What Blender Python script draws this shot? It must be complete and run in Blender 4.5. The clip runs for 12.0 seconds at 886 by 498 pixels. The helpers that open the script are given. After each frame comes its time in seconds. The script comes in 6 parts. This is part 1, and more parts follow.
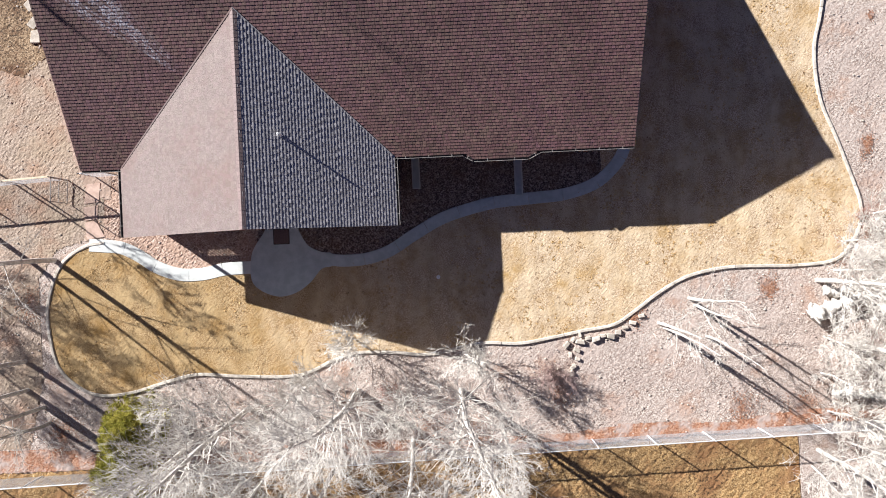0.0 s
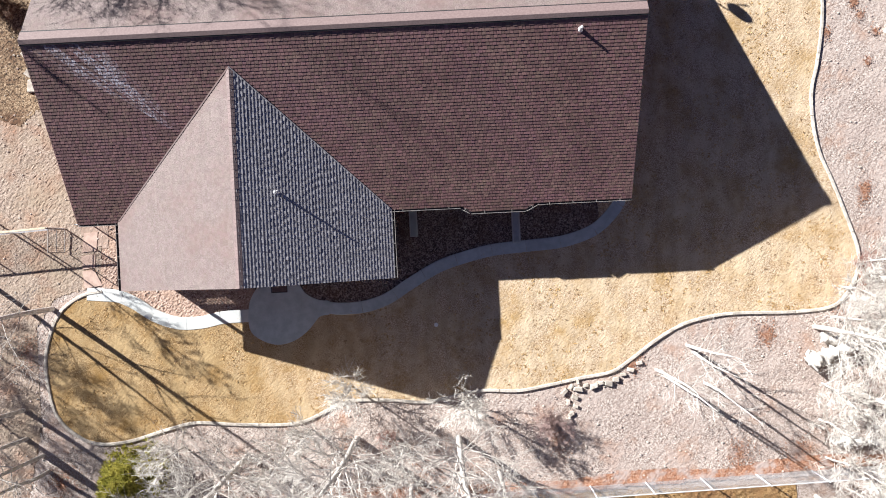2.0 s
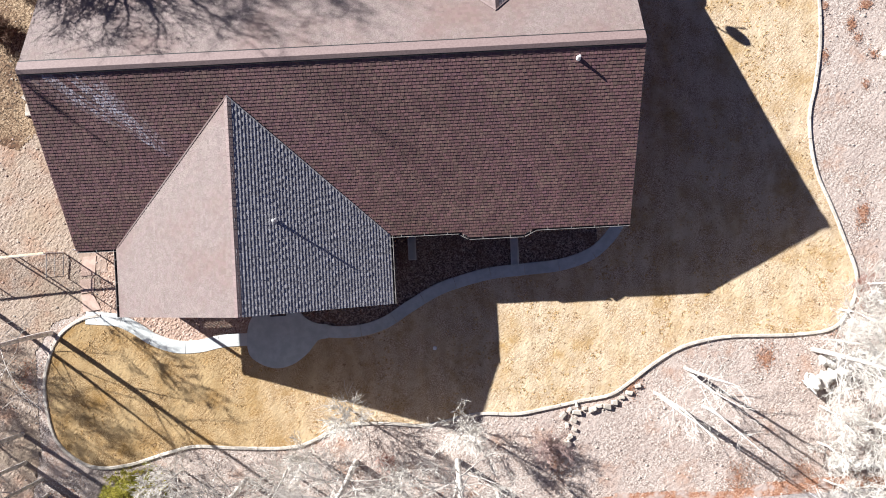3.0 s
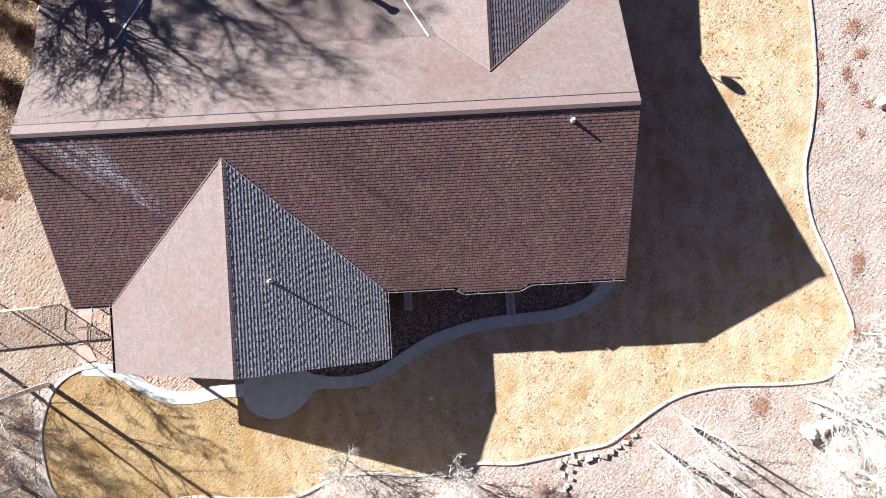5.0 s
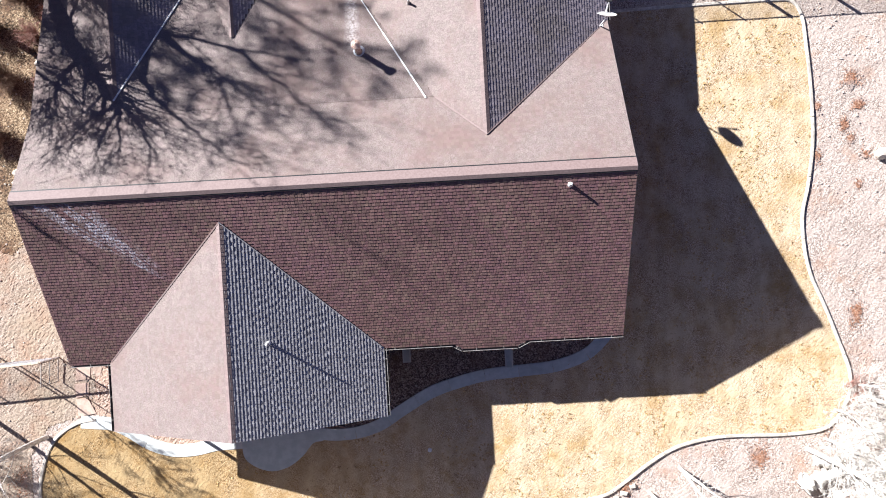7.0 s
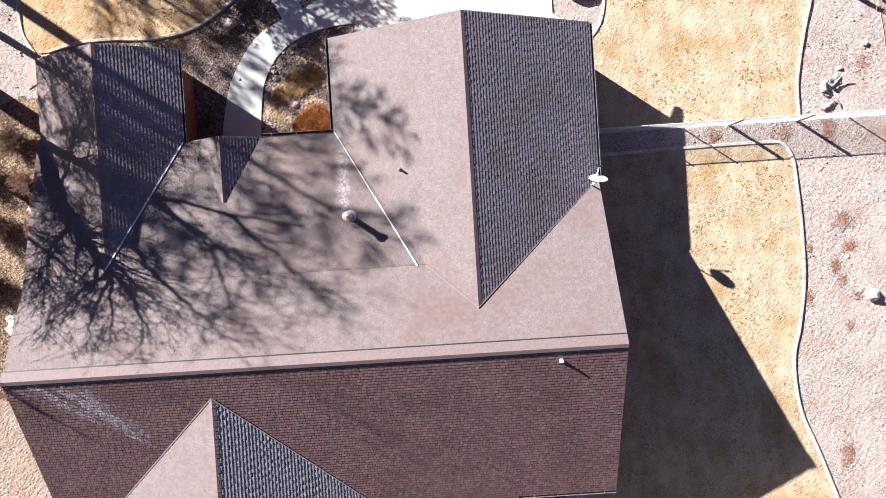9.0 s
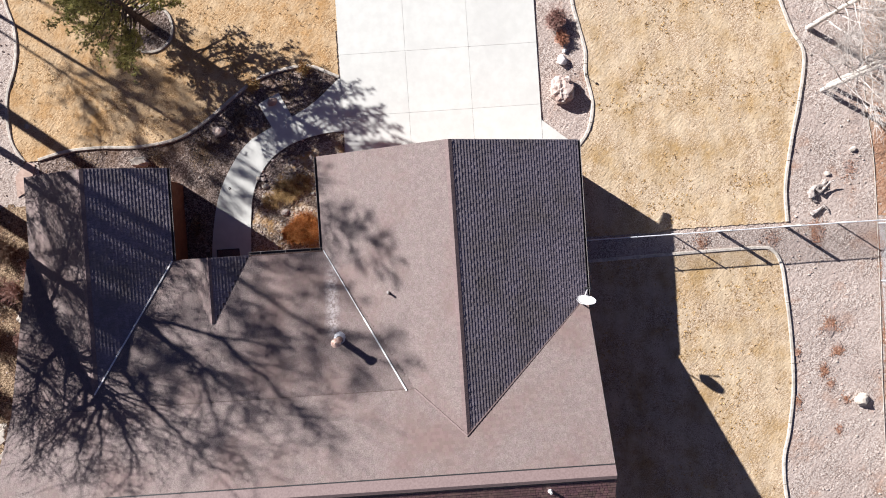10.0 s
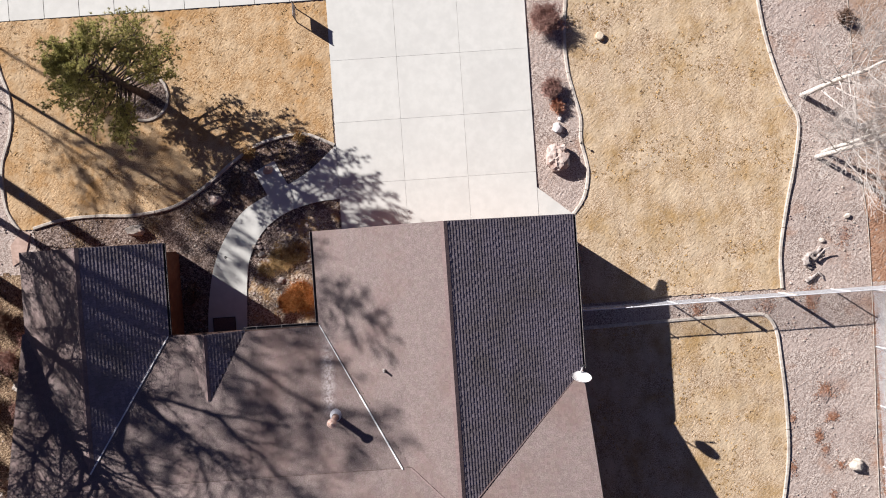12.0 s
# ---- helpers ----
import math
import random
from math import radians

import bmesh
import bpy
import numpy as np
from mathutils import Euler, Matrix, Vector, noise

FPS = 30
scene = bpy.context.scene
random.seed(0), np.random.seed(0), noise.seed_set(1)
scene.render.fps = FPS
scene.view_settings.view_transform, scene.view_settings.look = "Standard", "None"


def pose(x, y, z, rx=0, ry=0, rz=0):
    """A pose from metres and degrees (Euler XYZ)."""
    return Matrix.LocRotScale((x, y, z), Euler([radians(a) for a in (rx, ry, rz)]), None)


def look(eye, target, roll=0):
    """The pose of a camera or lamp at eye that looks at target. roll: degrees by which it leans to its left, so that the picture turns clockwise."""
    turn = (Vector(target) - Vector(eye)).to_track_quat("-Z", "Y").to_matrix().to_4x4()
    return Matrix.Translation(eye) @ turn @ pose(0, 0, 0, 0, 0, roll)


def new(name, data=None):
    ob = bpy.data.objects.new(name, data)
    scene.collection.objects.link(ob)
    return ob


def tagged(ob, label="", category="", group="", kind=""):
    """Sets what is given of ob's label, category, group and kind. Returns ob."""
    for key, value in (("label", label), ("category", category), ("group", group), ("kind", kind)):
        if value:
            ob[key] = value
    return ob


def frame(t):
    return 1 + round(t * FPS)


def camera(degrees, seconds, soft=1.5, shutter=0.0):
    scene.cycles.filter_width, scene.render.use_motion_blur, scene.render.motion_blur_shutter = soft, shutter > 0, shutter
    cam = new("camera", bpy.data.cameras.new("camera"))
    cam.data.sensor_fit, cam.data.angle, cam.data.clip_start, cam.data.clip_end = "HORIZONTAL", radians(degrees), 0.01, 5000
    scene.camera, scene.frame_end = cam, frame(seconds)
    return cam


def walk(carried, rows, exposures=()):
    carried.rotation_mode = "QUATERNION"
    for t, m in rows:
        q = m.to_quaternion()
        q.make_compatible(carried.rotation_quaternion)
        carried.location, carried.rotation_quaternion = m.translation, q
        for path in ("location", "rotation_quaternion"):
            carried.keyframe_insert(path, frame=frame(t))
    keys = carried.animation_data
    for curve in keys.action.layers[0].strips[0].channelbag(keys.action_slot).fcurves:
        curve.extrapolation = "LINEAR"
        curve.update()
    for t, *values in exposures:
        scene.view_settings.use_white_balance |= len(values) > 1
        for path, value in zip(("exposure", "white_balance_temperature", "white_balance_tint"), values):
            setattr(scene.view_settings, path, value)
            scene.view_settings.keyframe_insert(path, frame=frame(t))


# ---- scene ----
cam = camera(64.0, 12.0, soft=1.0)
EYE = 31.433  # the drone's height over the lawn
# seconds, x, y, turn, tilt, lean
ROWS = [
    (0.0, -0.141, 0.789, -2.58, -0.12, 0.25),
    (0.5, -0.063, 1.330, -2.64, -0.16, 0.27),
    (1.0, -0.022, 1.884, -2.70, -0.20, 0.28),
    (1.5, 0.030, 2.444, -2.74, -0.26, 0.27),
    (2.0, 0.073, 2.994, -2.77, -0.30, 0.26),
    (2.5, 0.114, 3.536, -2.81, -0.34, 0.23),
    (3.0, 0.163, 4.064, -2.86, -0.37, 0.21),
    (5.0, 0.447, 6.340, -3.04, -0.48, 0.18),
    (5.5, 0.489, 6.935, -3.10, -0.51, 0.17),
    (6.0, 0.560, 7.493, -3.15, -0.54, 0.16),
    (6.5, 0.608, 8.090, -3.20, -0.56, 0.16),
    (7.0, 0.654, 8.696, -3.24, -0.59, 0.16),
    (7.5, 0.713, 9.513, -3.29, -0.62, 0.15),
    (8.0, 0.816, 10.774, -3.36, -0.64, 0.13),
    (8.5, 0.994, 12.715, -3.47, -0.64, 0.09),
    (9.0, 1.275, 15.041, -3.58, -0.62, 0.03),
    (9.5, 1.644, 17.307, -3.70, -0.59, -0.07),
    (10.0, 1.912, 19.722, -3.80, -0.60, -0.18),
    (10.5, 2.025, 20.957, -3.87, -0.63, -0.27),
    (11.0, 2.074, 21.571, -3.88, -0.65, -0.34),
    (11.5, 2.106, 22.173, -3.89, -0.67, -0.39),
    (12.0, 2.171, 22.742, -3.92, -0.67, -0.41),
]
EXPOSURES = [(0.0, 1.22, 6420, 11), (3.0, 1.38, 6350, 10), (5.5, 1.57, 6270, 10), (6.5, 1.62, 6230, 10), (8.5, 1.66, 6240, 13), (9.0, 1.54, 6240, 13), (9.5, 1.27, 6290, 12.5), (10.5, 0.91, 6520, 14), (12.0, 0.8, 6600, 15)]
walk(cam, [(t, pose(x, y, EYE, tilt, lean, turn)) for t, x, y, turn, tilt, lean in ROWS], EXPOSURES)

# ---- world and sun ----
SHADE = Vector((1.53, -1.12, -1.0))  # the way the sunlight goes
sun_up = math.atan2(1.0, math.hypot(SHADE.x, SHADE.y))
world = bpy.data.worlds.new("sky")
scene.world = world
world.use_nodes = True
wn = world.node_tree
sky = wn.nodes.new("ShaderNodeTexSky")
sky.sky_type, sky.sun_disc = "NISHITA", False
sky.sun_elevation, sky.sun_rotation = sun_up, math.atan2(-SHADE.x, -SHADE.y)
sky.air_density, sky.dust_density, sky.ozone_density = 1.0, 0.1, 2.5
haze = wn.nodes.new("ShaderNodeMix")
haze.data_type, haze.blend_type = "RGBA", "MULTIPLY"
haze.inputs[0].default_value = 1.0
haze.inputs[7].default_value = (1.2, 0.96, 1.3, 1)
wn.links.new(sky.outputs[0], haze.inputs[6])
wn.links.new(haze.outputs[2], wn.nodes["Background"].inputs[0])
wn.nodes["Background"].inputs[1].default_value = 0.0168
sun = new("sun", bpy.data.lights.new("sun", "SUN"))
sun.data.energy, sun.data.angle, sun.data.color = 5.0, radians(0.55), (1.0, 0.98, 0.955)
sun.matrix_world = look((0, 0, 60), Vector((0, 0, 60)) + SHADE)


# ---- materials ----
def material(name, colours, scale, rough=0.9, bump=0.3, bump_scale=60.0, detail=6.0, blotch=None, blotch_scale=0.5, blotch_edge=(0.45, 0.65), spread=0.0, island=False, depth=0.01, metal=0.0, cells=0.0, streak=None, specks=None, tight=0.1, patch=None, patch_scale=2.0, gloss=0.25, leafy=0.0, hue=0.0, mown=0.0, drift=None):
    """Grain from fine noise between two or three colours, stains from coarse noise, relief from a third."""
    m = bpy.data.materials.new(name)
    m.use_nodes = True
    nt = m.node_tree
    n, l = nt.nodes, nt.links
    bsdf = n["Principled BSDF"]
    bsdf.inputs["Roughness"].default_value = rough
    bsdf.inputs["Metallic"].default_value = metal
    bsdf.inputs["IOR"].default_value = 1.55 if gloss > 0.5 else 1.5
    bsdf.inputs["Specular IOR Level"].default_value = gloss
    place = n.new("ShaderNodeNewGeometry").outputs["Position"]

    def grain(sc, det=detail):
        t = n.new("ShaderNodeTexNoise")
        t.inputs["Scale"].default_value, t.inputs["Detail"].default_value, t.inputs["Roughness"].default_value = sc, det, 0.65
        l.new(place, t.inputs["Vector"])
        return t.outputs["Fac"]
    ramp = n.new("ShaderNodeValToRGB")
    els = ramp.color_ramp.elements
    while len(els) < len(colours):
        els.new(0.5)
    for i, c in enumerate(colours):
        els[i].position = 0.5 - tight + 2 * tight * i / max(1, len(colours) - 1)
        els[i].color = (*c, 1)
    if cells:
        v = n.new("ShaderNodeTexVoronoi")
        v.inputs["Scale"].default_value = cells
        l.new(place, v.inputs["Vector"])
        sep = n.new("ShaderNodeSeparateColor")
        l.new(v.outputs["Color"], sep.inputs[0])
        mx = n.new("ShaderNodeMix")
        mx.inputs[0].default_value = 0.55
        l.new(grain(scale), mx.inputs[2])
        l.new(sep.outputs[0], mx.inputs[3])
        l.new(mx.outputs[0], ramp.inputs[0])
    else:
        l.new(grain(scale), ramp.inputs[0])
    colour = ramp.outputs[0]
    if blotch:
        r2 = n.new("ShaderNodeMapRange")
        r2.inputs[1].default_value, r2.inputs[2].default_value = blotch_edge
        l.new(grain(blotch_scale, 5.0), r2.inputs[0])
        mx = n.new("ShaderNodeMix")
        mx.data_type = "RGBA"
        l.new(r2.outputs[0], mx.inputs[0])
        l.new(colour, mx.inputs[6])
        mx.inputs[7].default_value = (*blotch, 1)
        colour = mx.outputs[2]
    if patch:
        r5 = n.new("ShaderNodeMapRange")
        r5.inputs[1].default_value, r5.inputs[2].default_value = 0.42, 0.72
        l.new(grain(patch_scale, 4.0), r5.inputs[0])
        mx = n.new("ShaderNodeMix")
        mx.data_type = "RGBA"
        l.new(r5.outputs[0], mx.inputs[0])
        l.new(colour, mx.inputs[6])
        mx.inputs[7].default_value = (*patch, 1)
        colour = mx.outputs[2]
    if specks:
        tone, fine, lo, hi = specks
        lump = n.new("ShaderNodeMath")
        lump.operation = "MULTIPLY_ADD"
        l.new(grain(0.35, 3.0), lump.inputs[0])
        lump.inputs[1].default_value, lump.inputs[2].default_value = 0.35, -0.175
        both = n.new("ShaderNodeMath")
        l.new(grain(fine, 3.0), both.inputs[0])
        l.new(lump.outputs[0], both.inputs[1])
        r4 = n.new("ShaderNodeMapRange")
        r4.inputs[1].default_value, r4.inputs[2].default_value = lo, hi
        l.new(both.outputs[0], r4.inputs[0])
        mx = n.new("ShaderNodeMix")
        mx.data_type = "RGBA"
        l.new(r4.outputs[0], mx.inputs[0])
        l.new(colour, mx.inputs[6])
        mx.inputs[7].default_value = (*tone, 1)
        colour = mx.outputs[2]
    if drift:
        tone, x0, x1 = drift
        xs = n.new("ShaderNodeSeparateXYZ")
        l.new(place, xs.inputs[0])
        wavy = n.new("ShaderNodeMath")
        wavy.operation = "MULTIPLY_ADD"
        l.new(grain(0.3, 3.0), wavy.inputs[0])
        wavy.inputs[1].default_value = 9.0
        l.new(xs.outputs[0], wavy.inputs[2])
        r8 = n.new("ShaderNodeMapRange")
        r8.inputs[1].default_value, r8.inputs[2].default_value, r8.inputs[3].default_value, r8.inputs[4].default_value = x0 + 4.5, x1 + 4.5, 0.0, 0.72
        l.new(wavy.outputs[0], r8.inputs[0])
        mx = n.new("ShaderNodeMix")
        mx.data_type = "RGBA"
        mx.blend_type = "MULTIPLY"
        l.new(r8.outputs[0], mx.inputs[0])
        l.new(colour, mx.inputs[6])
        mx.inputs[7].default_value = (*tone, 1)
        colour = mx.outputs[2]
    if mown:
        wave = n.new("ShaderNodeTexWave")
        wave.inputs["Scale"].default_value, wave.inputs["Distortion"].default_value, wave.inputs["Detail"].default_value, wave.inputs["Detail Scale"].default_value = 0.4, 9.0, 4.0, 0.8
        l.new(place, wave.inputs["Vector"])
        r7 = n.new("ShaderNodeMapRange")
        r7.inputs[3].default_value, r7.inputs[4].default_value = 1 - mown, 1 + mown
        l.new(wave.outputs["Fac"], r7.inputs[0])
        stripe = n.new("ShaderNodeHueSaturation")
        l.new(r7.outputs[0], stripe.inputs["Value"])
        l.new(colour, stripe.inputs["Color"])
        colour = stripe.outputs[0]
    if spread:
        hsv = n.new("ShaderNodeHueSaturation")
        r3 = n.new("ShaderNodeMapRange")
        r3.inputs[3].default_value, r3.inputs[4].default_value = 1 - spread, 1 + spread
        if island:
            l.new(n.new("ShaderNodeNewGeometry").outputs["Random Per Island"], r3.inputs[0])
        else:
            l.new(n.new("ShaderNodeObjectInfo").outputs["Random"], r3.inputs[0])
        l.new(r3.outputs[0], hsv.inputs["Value"])
        if hue:
            mix = n.new("ShaderNodeTexWhiteNoise")
            mix.noise_dimensions = "1D"
            l.new(n.new("ShaderNodeNewGeometry").outputs["Random Per Island"], mix.inputs["W"])
            r6 = n.new("ShaderNodeMapRange")
            r6.inputs[3].default_value, r6.inputs[4].default_value = 0.5 - hue, 0.5 + hue
            l.new(mix.outputs["Value"], r6.inputs[0])
            l.new(r6.outputs[0], hsv.inputs["Hue"])
        l.new(colour, hsv.inputs["Color"])
        colour = hsv.outputs[0]
    if streak:
        # hoar frost in long fingers that run together towards the valley
        off = n.new("ShaderNodeVectorMath")
        off.operation = "SUBTRACT"
        off.inputs[1].default_value = streak
        l.new(place, off.inputs[0])
        ax = n.new("ShaderNodeSeparateXYZ")
        l.new(off.outputs[0], ax.inputs[0])

        def sums(kind, a, b):
            m = n.new("ShaderNodeMath")
            m.operation = kind
            for k, v in enumerate((a, b)):
                if isinstance(v, float):
                    m.inputs[k].default_value = v
                else:
                    l.new(v, m.inputs[k])
            return m.outputs[0]

        def ramp(v, a, b):
            m = n.new("ShaderNodeMapRange")
            m.interpolation_type = "SMOOTHSTEP"
            m.inputs[1].default_value, m.inputs[2].default_value = a, b
            l.new(v, m.inputs[0])
            return m.outputs[0]

        bearing = sums("ARCTAN2", ax.outputs[1], ax.outputs[0])
        away = sums("POWER", sums("ADD", sums("MULTIPLY", ax.outputs[0], ax.outputs[0]), sums("MULTIPLY", ax.outputs[1], ax.outputs[1])), 0.5)
        fan = n.new("ShaderNodeCombineXYZ")
        l.new(sums("MULTIPLY", bearing, 17.0), fan.inputs[0])
        l.new(sums("MULTIPLY", away, 0.3), fan.inputs[1])
        t = n.new("ShaderNodeTexNoise")
        t.inputs["Scale"].default_value, t.inputs["Detail"].default_value = 1.6, 4.0
        l.new(fan.outputs[0], t.inputs["Vector"])
        edge = sums("MULTIPLY", ramp(bearing, 2.12, 2.4), ramp(bearing, 2.6, 2.5))
        near = sums("MULTIPLY", sums("MULTIPLY", ramp(away, 0.5, 1.6), ramp(away, 7.6, 6.2)), ramp(ax.outputs[1], 3.85, 3.6))
        both = n.new("ShaderNodeMath")
        both.operation = "MULTIPLY"
        l.new(sums("MULTIPLY", edge, near), both.inputs[0])
        l.new(ramp(t.outputs["Fac"], 0.4, 0.56), both.inputs[1])
        tab = n.new("ShaderNodeMapRange")
        tab.inputs[1].default_value, tab.inputs[2].default_value, tab.inputs[3].default_value = 0.1, 0.7, 0.25
        l.new(n.new("ShaderNodeNewGeometry").outputs["Random Per Island"], tab.inputs[0])
        crust = n.new("ShaderNodeMapRange")
        crust.inputs[1].default_value, crust.inputs[2].default_value = 0.42, 0.58
        l.new(grain(16.0, 3.0), crust.inputs[0])
        worn = n.new("ShaderNodeMath")
        worn.operation = "MULTIPLY"
        l.new(tab.outputs[0], worn.inputs[0])
        l.new(crust.outputs[0], worn.inputs[1])
        frost = n.new("ShaderNodeMath")
        frost.operation = "MULTIPLY"
        l.new(both.outputs[0], frost.inputs[0])
        l.new(worn.outputs[0], frost.inputs[1])
        both = frost
        mx = n.new("ShaderNodeMix")
        mx.data_type = "RGBA"
        l.new(both.outputs[0], mx.inputs[0])
        l.new(colour, mx.inputs[6])
        mx.inputs[7].default_value = (0.44, 0.43, 0.48, 1)
        colour = mx.outputs[2]
        # mineral run-off below the flue
        xyz = n.new("ShaderNodeSeparateXYZ")
        l.new(place, xyz.inputs[0])

        def sums(kind, a, b):
            q = n.new("ShaderNodeMath")
            q.operation = kind
            for slot, v in enumerate((a, b)):
                if isinstance(v, float):
                    q.inputs[slot].default_value = v
                else:
                    l.new(v, q.inputs[slot])
            return q.outputs[0]

        def band(v, lo, hi, a, b):
            q = n.new("ShaderNodeMapRange")
            q.inputs[1].default_value, q.inputs[2].default_value, q.inputs[3].default_value, q.inputs[4].default_value = lo, hi, a, b
            l.new(v, q.inputs[0])
            return q.outputs[0]

        side = sums("ABSOLUTE", sums("ADD", sums("ADD", xyz.outputs[0], 2.38), sums("MULTIPLY", grain(1.5, 2.0), 0.25)), 0.0)
        run = sums("MULTIPLY", band(side, 0.08, 0.34, 1.0, 0.0), sums("MULTIPLY", band(xyz.outputs[1], 16.2, 16.5, 0.0, 1.0), band(xyz.outputs[1], 18.2, 19.7, 1.0, 0.0)))
        run = sums("MULTIPLY", run, band(grain(9.0, 4.0), 0.38, 0.6, 0.05, 0.85))
        mx = n.new("ShaderNodeMix")
        mx.data_type = "RGBA"
        l.new(run, mx.inputs[0])
        l.new(colour, mx.inputs[6])
        mx.inputs[7].default_value = (0.46, 0.42, 0.41, 1)
        colour = mx.outputs[2]
    l.new(colour, bsdf.inputs["Base Color"])
    if leafy:
        thin = n.new("ShaderNodeBsdfTranslucent")
        l.new(colour, thin.inputs[0])
        both = n.new("ShaderNodeMixShader")
        both.inputs[0].default_value = leafy
        l.new(bsdf.outputs[0], both.inputs[1])
        l.new(thin.outputs[0], both.inputs[2])
        l.new(both.outputs[0], n["Material Output"].inputs[0])
    if bump:
        b = n.new("ShaderNodeBump")
        b.inputs["Strength"].default_value, b.inputs["Distance"].default_value = bump, depth
        l.new(grain(bump_scale, 4.0), b.inputs["Height"])
        l.new(b.outputs[0], bsdf.inputs["Normal"])
    return m


